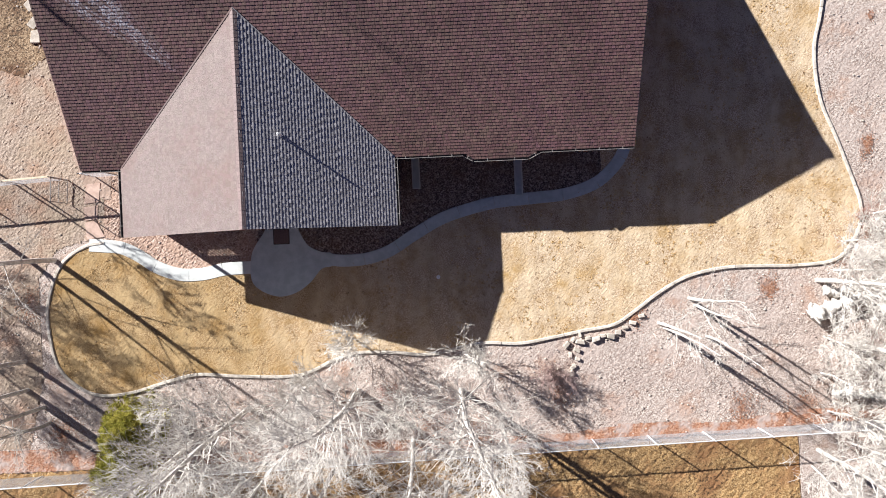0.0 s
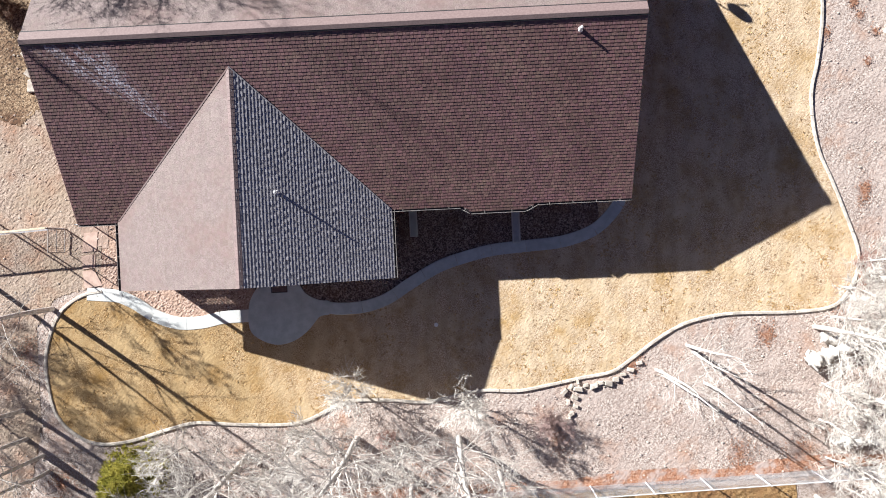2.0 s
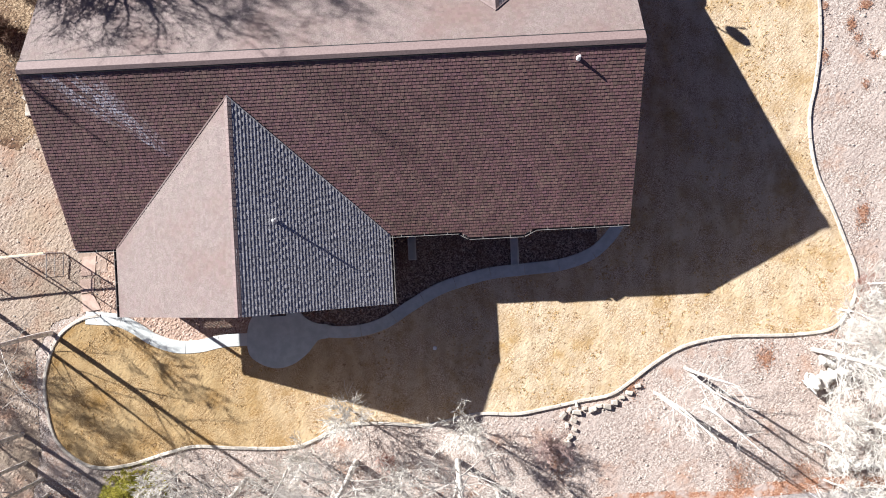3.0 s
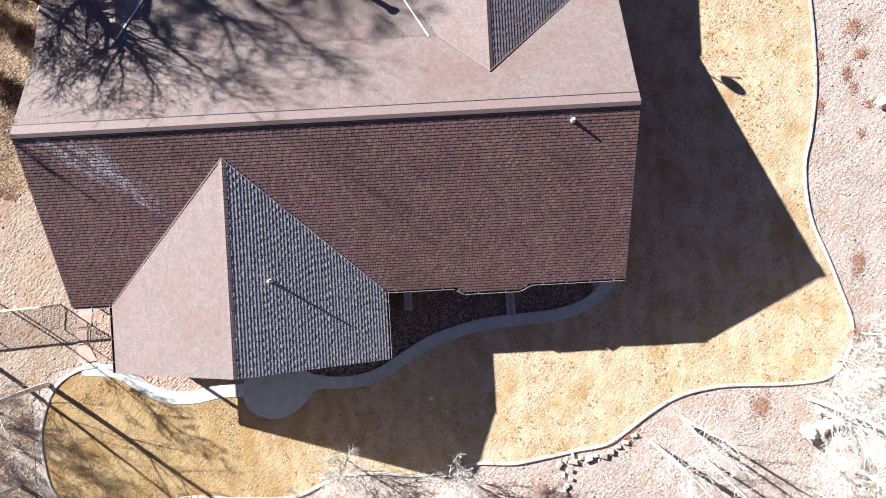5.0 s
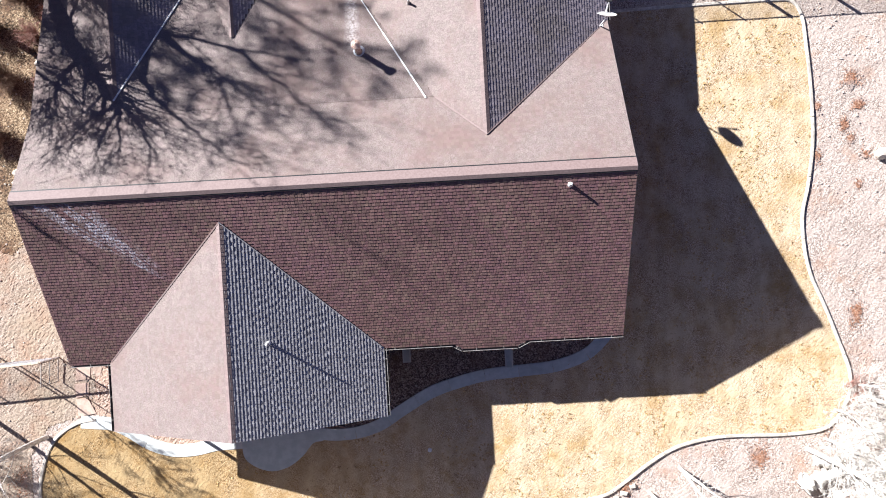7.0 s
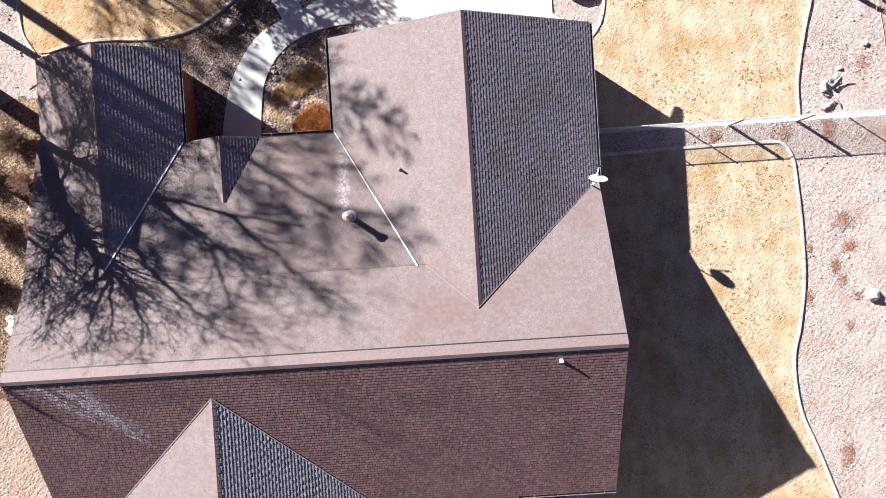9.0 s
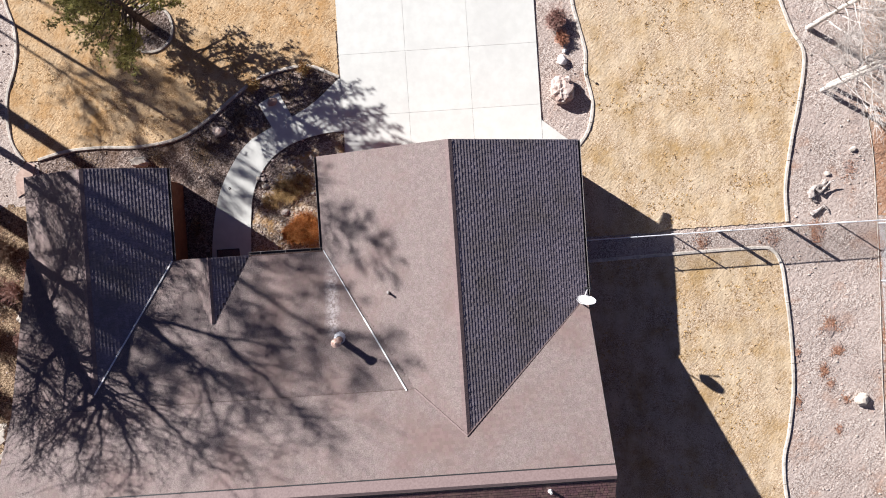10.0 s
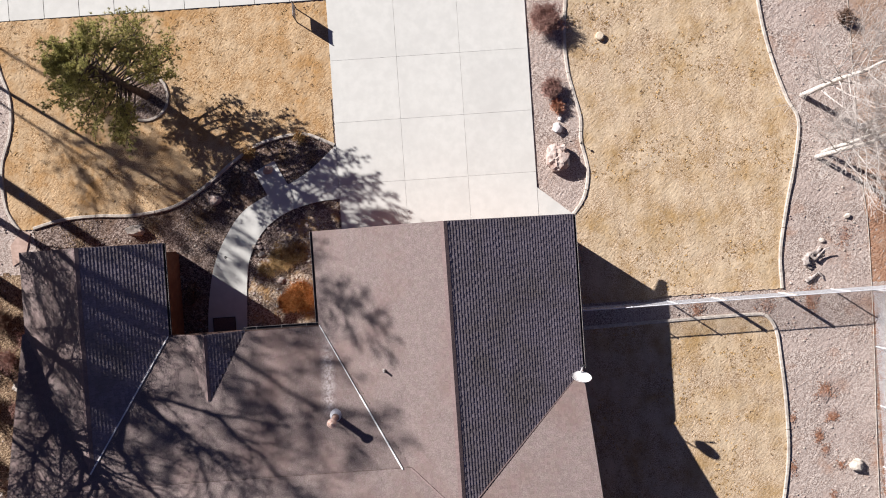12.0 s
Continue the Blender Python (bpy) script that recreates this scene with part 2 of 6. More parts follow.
M = {
    "soil": material("dry_soil", [(0.20, 0.13, 0.09), (0.34, 0.245, 0.18), (0.46, 0.36, 0.29)], 14.0, detail=3.0, bump=0.2, bump_scale=40, depth=0.015, blotch=(0.34, 0.20, 0.12), blotch_scale=0.35, patch=(0.40, 0.33, 0.29), patch_scale=1.4, tight=0.14),
    "gravel": material("pink_gravel", [(0.19, 0.138, 0.114), (0.415, 0.342, 0.295), (0.60, 0.53, 0.473)], 24.0, bump=0.25, bump_scale=70, depth=0.012, cells=30, blotch=(0.37, 0.21, 0.135), blotch_scale=0.55, blotch_edge=(0.54, 0.74), specks=((0.13, 0.09, 0.075), 22.0, 0.56, 0.67), tight=0.2, patch=(0.45, 0.37, 0.325), patch_scale=0.9),
    # Brown like mulch, darkened further to stand in for shade on the beds.
    "gravel_dark": material("dark_bed_gravel", [(0.065, 0.045, 0.038), (0.155, 0.11, 0.09), (0.36, 0.29, 0.25)], 18.0, bump=0.25, bump_scale=60, depth=0.012, cells=22, tight=0.24, blotch=(0.14, 0.085, 0.055), blotch_scale=0.7, blotch_edge=(0.5, 0.75)),
    "lawn": material("dormant_grass", [(0.25, 0.163, 0.092), (0.46, 0.34, 0.22), (0.65, 0.535, 0.40)], 24.0, detail=5.0, bump=0.4, bump_scale=55, depth=0.016, blotch=(0.37, 0.235, 0.09), blotch_scale=0.55, blotch_edge=(0.44, 0.74), specks=((0.19, 0.12, 0.065), 15.0, 0.615, 0.72), tight=0.1, patch=(0.575, 0.46, 0.315), patch_scale=0.8, mown=0.05, drift=((0.6, 0.5, 0.28), -3.0, -10.0)),
    "gold_lawn": material("golden_dormant_grass", [(0.23, 0.125, 0.055), (0.44, 0.285, 0.145), (0.63, 0.47, 0.29)], 24.0, detail=5.0, bump=0.4, bump_scale=55, depth=0.016, blotch=(0.40, 0.225, 0.085), blotch_scale=0.4, blotch_edge=(0.43, 0.68), specks=((0.19, 0.12, 0.065), 15.0, 0.615, 0.72), tight=0.1, patch=(0.55, 0.41, 0.255), patch_scale=1.3, mown=0.05),
    "field": material("field_grass", [(0.17, 0.09, 0.035), (0.32, 0.20, 0.085), (0.48, 0.33, 0.17)], 16.0, detail=3.0, bump=0.2, bump_scale=45, depth=0.015, blotch=(0.22, 0.11, 0.05), blotch_scale=0.5, specks=((0.07, 0.04, 0.02), 9.0, 0.56, 0.66), tight=0.12),
    "mulch": material("brown_mulch_grass", [(0.10, 0.065, 0.038), (0.26, 0.175, 0.105), (0.46, 0.35, 0.235)], 16.0, detail=3.0, bump=0.2, bump_scale=45, depth=0.015, blotch=(0.13, 0.07, 0.04), blotch_scale=0.7, specks=((0.05, 0.033, 0.022), 9.0, 0.53, 0.64), tight=0.11),
    "litter": material("red_leaf_litter", [(0.20, 0.085, 0.05), (0.33, 0.165, 0.10), (0.44, 0.29, 0.21)], 14.0, detail=3.0, bump=0.2, bump_scale=40, depth=0.015, blotch=(0.39, 0.315, 0.28), blotch_scale=1.3, blotch_edge=(0.46, 0.62), tight=0.14),
    "concrete": material("pale_concrete", [(0.588, 0.592, 0.55), (0.635, 0.638, 0.594)], 2.2, bump=0.12, bump_scale=90, depth=0.004, blotch=(0.56, 0.56, 0.522), blotch_scale=0.5, blotch_edge=(0.48, 0.8), spread=0.02),
    "kerb": material("concrete_edging", [(0.40, 0.36, 0.31), (0.60, 0.55, 0.48)], 7.0, bump=0.3, bump_scale=60, depth=0.006, blotch=(0.34, 0.30, 0.25), blotch_scale=1.0, blotch_edge=(0.52, 0.75), spread=0.1),
    "path": material("grey_concrete", [(0.52, 0.545, 0.53), (0.60, 0.615, 0.595)], 2.5, bump=0.15, bump_scale=80, depth=0.004, blotch=(0.47, 0.465, 0.445), blotch_scale=1.0, blotch_edge=(0.5, 0.8), spread=0.04),
    # Copy of the path's concrete with the blue of shade painted in.
    "patio": material("shade_blue_concrete", [(0.405, 0.45, 0.46), (0.485, 0.53, 0.54)], 3.0, bump=0.15, bump_scale=80, depth=0.004, blotch=(0.36, 0.385, 0.40), blotch_scale=0.8, blotch_edge=(0.5, 0.8), spread=0.05),
    "road": material("road_asphalt", [(0.16, 0.16, 0.165), (0.22, 0.22, 0.22)], 20.0, bump=0.3, bump_scale=60, depth=0.01),
    # Sunlit and dim slopes: their light is painted into two shingle tones.
    "shingle": material("dim_brown_shingles", [(0.104, 0.046, 0.0475), (0.15, 0.071, 0.071), (0.196, 0.106, 0.105)], 25.0, rough=0.7, bump=0.05, bump_scale=150, depth=0.003, blotch=(0.12, 0.062, 0.055), blotch_scale=0.35, patch=(0.17, 0.098, 0.083), patch_scale=0.8, spread=0.24, island=True, streak=(-9.4, 7.4, 5.1), gloss=0.6, hue=0.02),
    "sunlit": material("sunlit_shingles", [(0.158, 0.123, 0.112), (0.205, 0.1615, 0.15), (0.252, 0.203, 0.19)], 25.0, rough=0.76, bump=0.05, bump_scale=150, depth=0.003, blotch=(0.19, 0.134, 0.121), blotch_scale=0.35, spread=0.09, island=True, streak=(-9.4, 7.4, 5.1), gloss=0.35, hue=0.012),
    # East slopes take two greyer shingle tones.
    "pale_grey": material("pale_grey_shingles", [(0.25, 0.24, 0.25), (0.335, 0.322, 0.333), (0.42, 0.405, 0.415)], 9.0, bump=0.2, bump_scale=150, depth=0.003, spread=0.12, island=True),
    "greyer": material("grey_shingles", [(0.187, 0.158, 0.18), (0.238, 0.202, 0.228), (0.289, 0.249, 0.279)], 18.0, rough=0.75, bump=0.1, bump_scale=150, depth=0.003, blotch=(0.19, 0.16, 0.155), blotch_scale=0.5, spread=0.14, island=True, gloss=0.6),
    "deck": material("roof_underlay", [(0.09, 0.058, 0.05), (0.125, 0.082, 0.072)], 8.0),
    "ridge": material("ridge_shingles", [(0.145, 0.093, 0.086), (0.19, 0.13, 0.121)], 14.0, rough=0.8, spread=0.12, island=True, gloss=1.0),
    "trim": material("brown_fascia", [(0.11, 0.065, 0.05), (0.15, 0.09, 0.07)], 6.0, rough=0.6),
    "siding": material("red_brown_siding", [(0.20, 0.075, 0.04), (0.27, 0.11, 0.06)], 5.0, rough=0.7, blotch=(0.18, 0.07, 0.04), blotch_scale=0.8),
    "gutter": material("brown_gutter", [(0.06, 0.052, 0.055), (0.09, 0.078, 0.08)], 5.0, rough=0.45, bump=0),
    "white_metal": material("white_metal", [(0.74, 0.74, 0.73), (0.80, 0.80, 0.79)], 4.0, rough=0.4, bump=0),
    "galvanised": material("galvanised_steel", [(0.58, 0.60, 0.62), (0.72, 0.74, 0.76)], 5.0, rough=0.5, bump=0, metal=0.1),
    "rust": material("rusty_flue", [(0.42, 0.25, 0.19), (0.62, 0.47, 0.40)], 12.0, rough=0.6),
    "black": material("black_metal", [(0.02, 0.02, 0.022), (0.035, 0.035, 0.037)], 5.0, rough=0.5, bump=0),
    "bark": material("white_aspen_bark", [(0.42, 0.39, 0.35), (0.60, 0.565, 0.52), (0.68, 0.65, 0.60)], 6.0, bump=0.4, bump_scale=20, depth=0.01, blotch=(0.15, 0.125, 0.105), blotch_scale=4.0, blotch_edge=(0.62, 0.72)),
    "twig": material("pale_twigs", [(0.50, 0.465, 0.42), (0.68, 0.645, 0.59)], 3.0, bump=0),
    "dark_bark": material("brown_bark", [(0.065, 0.048, 0.04), (0.14, 0.105, 0.085)], 8.0, bump=0.8, bump_scale=15, depth=0.03),
    "red_twig": material("red_brown_twigs", [(0.27, 0.145, 0.12), (0.44, 0.28, 0.235)], 4.0, bump=0),
    "rust_twig": material("rusty_twigs", [(0.40, 0.19, 0.12), (0.56, 0.31, 0.21)], 4.0, bump=0),
    "plum_twig": material("greyish_plum_twigs", [(0.25, 0.165, 0.15), (0.40, 0.30, 0.275)], 4.0, bump=0),
    "grey_twig": material("greyish_twigs", [(0.38, 0.345, 0.315), (0.55, 0.51, 0.47)], 3.0, bump=0),
    "brown_twig": material("brown_twigs", [(0.13, 0.08, 0.06), (0.25, 0.165, 0.12)], 4.0, bump=0),
    "dull_metal": material("dull_metal", [(0.24, 0.22, 0.21), (0.34, 0.32, 0.30)], 5.0, rough=0.5, bump=0),
    "needles": material("pine_needles", [(0.28, 0.275, 0.09), (0.49, 0.45, 0.19)], 2.5, rough=0.6, bump=0, spread=0.4, island=True, leafy=0.5),
    "juniper": material("juniper_green", [(0.30, 0.295, 0.055), (0.50, 0.455, 0.12)], 2.0, rough=0.7, bump=0, spread=0.35, island=True, leafy=0.5),
    "rust_grass": material("rust_grass", [(0.36, 0.115, 0.03), (0.58, 0.26, 0.085)], 6.0, bump=0, spread=0.35, island=True),
    "straw": material("straw_grass", [(0.34, 0.21, 0.085), (0.54, 0.37, 0.18)], 6.0, bump=0, spread=0.3, island=True),
    "rock": material("pink_boulder", [(0.25, 0.17, 0.145), (0.42, 0.315, 0.27), (0.54, 0.44, 0.39)], 6.0, bump=0.7, bump_scale=14, depth=0.03, blotch=(0.5, 0.45, 0.41), blotch_scale=2.5),
    "white_rock": material("white_quartz_stone", [(0.60, 0.56, 0.54), (0.76, 0.73, 0.71)], 6.0, bump=0.4, bump_scale=16, depth=0.015),
    "pale_rock": material("pale_stone", [(0.38, 0.335, 0.28), (0.56, 0.505, 0.44)], 5.0, bump=0.3, bump_scale=14, depth=0.015, spread=0.12),
    "flag": material("red_flagstone", [(0.42, 0.30, 0.245), (0.54, 0.40, 0.33)], 4.0, bump=0.3, bump_scale=20, depth=0.01),
    "wood": material("weathered_wood", [(0.25, 0.215, 0.195), (0.42, 0.375, 0.345), (0.52, 0.47, 0.43)], 7.0, bump=0.7, bump_scale=14, depth=0.03, blotch=(0.2, 0.165, 0.145), blotch_scale=3.0, blotch_edge=(0.52, 0.68)),
    "chips": material("rusty_chip_gravel", [(0.17, 0.10, 0.075), (0.39, 0.27, 0.21), (0.58, 0.46, 0.385)], 20.0, bump=0.35, bump_scale=50, depth=0.015, cells=24, tight=0.24, patch=(0.42, 0.29, 0.22), patch_scale=1.2),
    "dry_tuft": material("dry_brown_tufts", [(0.22, 0.14, 0.075), (0.34, 0.235, 0.135)], 6.0, bump=0, spread=0.3, island=True),
    "tan_gravel": material("tan_gravel", [(0.20, 0.15, 0.115), (0.345, 0.265, 0.21), (0.47, 0.385, 0.315)], 22.0, bump=0.2, bump_scale=60, depth=0.01, cells=34, blotch=(0.33, 0.19, 0.125), blotch_scale=0.7, blotch_edge=(0.48, 0.72), specks=((0.13, 0.085, 0.06), 14.0, 0.57, 0.66), tight=0.2, patch=(0.34, 0.27, 0.20), patch_scale=0.6),
    "packed_earth": material("packed_pink_earth", [(0.36, 0.265, 0.215), (0.44, 0.335, 0.275)], 5.0, bump=0.2, bump_scale=40, depth=0.008, blotch=(0.32, 0.235, 0.185), blotch_scale=0.8),
    "bed_soil": material("tan_bed_soil", [(0.17, 0.12, 0.085), (0.34, 0.265, 0.20), (0.52, 0.43, 0.34)], 18.0, bump=0.25, bump_scale=50, depth=0.012, cells=20, tight=0.2, blotch=(0.36, 0.22, 0.10), blotch_scale=1.2, blotch_edge=(0.48, 0.64)),
    "red_soil": material("rust_soil", [(0.20, 0.10, 0.06), (0.33, 0.185, 0.115), (0.45, 0.29, 0.20)], 14.0, bump=0.25, bump_scale=40, depth=0.015, blotch=(0.42, 0.31, 0.23), blotch_scale=0.6, blotch_edge=(0.5, 0.7), tight=0.14),
    "straw_wood": material("sawn_wood", [(0.56, 0.46, 0.33), (0.70, 0.61, 0.47)], 9.0, bump=0.3, bump_scale=30, depth=0.01),
    "mat": material("brown_doormat", [(0.11, 0.075, 0.07), (0.19, 0.135, 0.125)], 25.0, bump=0.5, bump_scale=80, depth=0.01),
}


# ---- builders ----
def part(name, bm, mat, parent=None, label=""):
    """Links a bmesh, or (vertices, faces), as one mesh object under a thing."""
    me = bpy.data.meshes.new(name)
    if isinstance(bm, tuple):
        me.from_pydata(bm[0], [], bm[1])
    else:
        bm.to_mesh(me)
        bm.free()
    me.materials.append(M[mat])
    ob = new(name, me)
    ob.parent = parent
    if label:
        ob["label"] = label
    return ob


def thing(name, label, category, group="", kind="", at=(0, 0, 0)):
    ob = new(name)
    ob.empty_display_size = 0.2
    ob.location = at
    return tagged(ob, label, category, group, kind)


def smooth(ob):
    for f in ob.data.polygons:
        f.use_smooth = True
    return ob


def slab(poly, z0, z1):
    """A flat slab over a plan outline."""
    bm = bmesh.new()
    vs = [bm.verts.new((x, y, z1)) for x, y in poly]
    f = bm.faces.new(vs)
    f.normal_update()
    if f.normal.z < 0:
        f.normal_flip()
    r = bmesh.ops.extrude_face_region(bm, geom=[f])
    for v in r["geom"]:
        if isinstance(v, bmesh.types.BMVert):
            v.co.z = z0
    bmesh.ops.recalc_face_normals(bm, faces=bm.faces)
    return bm


def box(x0, x1, y0, y1, z0, z1, bevel=0.0):
    bm = bmesh.new()
    bmesh.ops.create_cube(bm, size=1.0)
    for v in bm.verts:
        v.co = ((x0 + x1) / 2 + v.co.x * (x1 - x0), (y0 + y1) / 2 + v.co.y * (y1 - y0), (z0 + z1) / 2 + v.co.z * (z1 - z0))
    if bevel:
        bmesh.ops.bevel(bm, geom=bm.edges[:], offset=bevel, segments=2, affect="EDGES")
    return bm


def curve_through(pts, step=0.25, closed=False):
    """Points along a smooth Catmull-Rom line through a few plan points."""
    p = [Vector((*q, 0)) if len(q) == 2 else Vector(q) for q in pts]
    out = []
    n = len(p)
    for i in range(n if closed else n - 1):
        a, b = p[i], p[(i + 1) % n]
        a0 = p[(i - 1) % n] if closed or i else a + (a - b)
        b1 = p[(i + 2) % n] if closed or i + 2 < n else b + (b - a)
        k = max(1, int((b - a).length / step))
        for j in range(k):
            t = j / k
            out.append(0.5 * ((2 * a) + (b - a0) * t + (2 * a0 - 5 * a + 4 * b - b1) * t * t + (3 * a - a0 - 3 * b + b1) * t ** 3))
    if not closed:
        out.append(p[-1])
    return [(v.x, v.y) for v in out]


def offset(line, d):
    out = []
    for i, (x, y) in enumerate(line):
        a, b = line[max(0, i - 1)], line[min(len(line) - 1, i + 1)]
        tx, ty = b[0] - a[0], b[1] - a[1]
        k = math.hypot(tx, ty) or 1
        out.append((x - ty / k * d, y + tx / k * d))
    return out


def ribbon(line, width, z0, z1, bevel=0.03, wobble=0.0, rng=None):
    """A kerb or path: a strip with rounded shoulders along a plan line."""
    prof = [(-width / 2, z0), (-width / 2, z1 - bevel), (-width / 2 + bevel, z1), (width / 2 - bevel, z1), (width / 2, z1 - bevel), (width / 2, z0)]
    cols = [offset(line, d) for d, _ in prof]
    verts, faces = [], []
    n = len(prof)
    for i in range(len(line)):
        dz = rng.uniform(-wobble, wobble) if rng else 0
        for k in range(n):
            verts.append((*cols[k][i], prof[k][1] + (dz if 0 < k < n - 1 else 0)))
    for i in range(len(line) - 1):
        for k in range(n - 1):
            faces.append((i * n + k, (i + 1) * n + k, (i + 1) * n + k + 1, i * n + k + 1))
    faces += [tuple(range(n)), tuple(range(len(verts) - 1, len(verts) - n - 1, -1))]
    return verts, [f[::-1] for f in faces]


def runs_of(path, length, gap):
    """Cuts a line into stretches of about that length, with a joint between."""
    out, run, acc = [], [path[0]], 0
    for a, b in zip(path, path[1:]):
        acc += math.dist(a, b)
        run.append(b)
        if acc > length:
            out.append(run)
            k = math.dist(a, b) or 1
            run, acc = [(b[0] + (b[0] - a[0]) / k * gap, b[1] + (b[1] - a[1]) / k * gap)], 0
    if len(run) > 1:
        out.append(run)
    return out


def inside(poly, xs, ys):
    ok = np.zeros(xs.shape, bool)
    n = len(poly)
    for i in range(n):
        (x0, y0), (x1, y1) = poly[i], poly[(i + 1) % n]
        if y0 == y1:
            continue
        hit = ((y0 > ys) != (y1 > ys)) & (xs < (x1 - x0) * (ys - y0) / (y1 - y0) + x0)
        ok ^= hit
    return ok


def rough_sheet(poly, z, cell, bumpy, roll, holes=(), seed=1):
    """Ground cover as a fine uneven sheet, its outline tucked under kerbs and paving."""
    rng = np.random.default_rng(seed)
    px, py = [p[0] for p in poly], [p[1] for p in poly]
    nx, ny = int((max(px) - min(px)) / cell) + 1, int((max(py) - min(py)) / cell) + 1
    gx, gy = np.meshgrid(min(px) + np.arange(nx + 1) * cell, min(py) + np.arange(ny + 1) * cell)
    cx, cy = gx[:-1, :-1] + cell / 2, gy[:-1, :-1] + cell / 2
    keep = inside(poly, cx, cy)
    for h in holes:
        keep &= ~inside(h, cx, cy)
    soft = np.sin(gx * 1.9 + np.sin(gy * 1.1) * 2) * np.sin(gy * 2.3 + np.sin(gx * 0.8) * 2)
    gz = z + rng.normal(0, bumpy, gx.shape).clip(-2.2 * bumpy, 2.2 * bumpy) + roll * soft
    jx, jy = gx + rng.uniform(-0.3, 0.3, gx.shape) * cell, gy + rng.uniform(-0.3, 0.3, gx.shape) * cell
    idx = np.arange(gx.size).reshape(gx.shape)
    q = np.stack([idx[:-1, :-1], idx[:-1, 1:], idx[1:, 1:], idx[1:, :-1]], -1)[keep]
    used = np.unique(q)
    remap = np.zeros(gx.size, int)
    remap[used] = np.arange(len(used))
    verts = np.stack([jx.ravel(), jy.ravel(), gz.ravel()], 1)[used]
    return verts.tolist(), remap[q].tolist()


def tubes(segs, sides):
    """Tapered prisms from (a, b, ra, rb) pieces."""
    if not segs:
        return [], []
    a = np.array([s[0] for s in segs], float)
    b = np.array([s[1] for s in segs], float)
    ra = np.array([s[2] for s in segs])[:, None]
    rb = np.array([s[3] for s in segs])[:, None]
    d = b - a
    d /= np.linalg.norm(d, axis=1, keepdims=True) + 1e-9
    up = np.where(np.abs(d[:, 2:3]) > 0.9, [[1.0, 0, 0]], [[0, 0, 1.0]])
    u = np.cross(d, up)
    u /= np.linalg.norm(u, axis=1, keepdims=True)
    v = np.cross(d, u)
    rings = []
    for r, c in ((ra, a), (rb, b)):
        for k in range(sides):
            w = 2 * math.pi * k / sides
            rings.append(c + r * (u * math.cos(w) + v * math.sin(w)))
    verts = np.stack(rings, 1).reshape(-1, 3)
    base = np.arange(len(segs))[:, None] * 2 * sides
    faces = []
    for k in range(sides):
        k2 = (k + 1) % sides
        faces.append(base + np.array([[k, k2, sides + k2, sides + k]]))
    faces = np.concatenate(faces).tolist()
    return verts.tolist(), faces


def rod(points, r, sides=8):
    return tubes([(p, q, r, r) for p, q in zip(points, points[1:])], sides)


def join(*meshes):
    verts, faces = [], []
    for v, f in meshes:
        k = len(verts)
        verts += v
        faces += [tuple(i + k for i in q) for q in f]
    return verts, faces


# ---- ground ----
rng = random.Random(5)
tagged(part("ground", slab([(-1500, -1500), (1500, -1500), (1500, 1500), (-1500, 1500)], -0.4, -0.06), "soil"), "dry brown soil and grass reaching the horizon", "ground", kind="structure")

BACK = curve_through([(-15.29, 1.68), (-16.13, 1.55), (-17.09, 0.96), (-17.63, 0.03), (-17.94, -1.21), (-17.88, -2.47), (-17.56, -3.75), (-16.72, -4.66), (-15.73, -5.09), (-14.34, -5.02),
    (-12.68, -4.59), (-11.41, -4.35), (-9.66, -4.5), (-7.65, -4.61), (-6.52, -4.49), (-5.36, -3.99), (-4.35, -3.7), (-2.59, -3.76), (-1.09, -3.9), (1.18, -3.52), (2.93, -3.6), (4.45, -3.39),
    (5.71, -3.17), (7.1, -2.96), (7.99, -2.45), (9.03, -1.72), (10.05, -1.14), (11.07, -0.81), (12.58, -0.63), (15.07, -0.69), (16.83, -0.57), (17.6, -0.05), (18.14, 0.93), (18.23, 1.92),
    (17.86, 3.19), (17.2, 5.09), (16.75, 6.24), (16.51, 7.5), (16.5, 9.0), (16.8, 10.24), (17.1, 12.0), (17.16, 13.5), (17.13, 15.1), (17.03, 16.6), (16.92, 17.7), (16.55, 18.38), (15.71, 18.52), (12.2, 18.49), (7.3, 18.4)], 0.2)
EAST = curve_through([(17.3, 19.6), (17.31, 21.1), (17.69, 23.09), (18.19, 25.07), (18.48, 26.94), (18.04, 27.97), (17.58, 29.38), (17.22, 30.9), (17.01, 32.42), (16.9, 34.0)], 0.2)
BED = curve_through([(7.55, 19.6), (7.6, 21.5), (7.75, 23.0), (8.33, 23.6), (8.81, 24.33), (9.01, 25.44), (8.8, 26.71), (8.84, 27.71), (8.61, 28.85), (8.39, 29.99), (8.36, 31.49), (8.51, 32.98), (8.6, 34.0)], 0.2)
FRONT = curve_through([(-15.58, 24.49), (-14.32, 24.78), (-12.81, 24.85), (-11.32, 24.77), (-9.82, 24.92), (-8.79, 25.28), (-7.74, 25.96), (-6.69, 26.76), (-5.64, 27.44), (-4.62, 27.74), (-3.36, 27.83), (-2.1, 27.27)], 0.2)
WEST = curve_through([(-16.2, 24.45), (-16.43, 24.8), (-16.71, 25.44), (-16.8, 26.45), (-16.73, 27.44), (-16.31, 28.66), (-16.19, 29.65), (-16.25, 30.52), (-16.54, 31.53), (-16.9, 33.5)], 0.2)

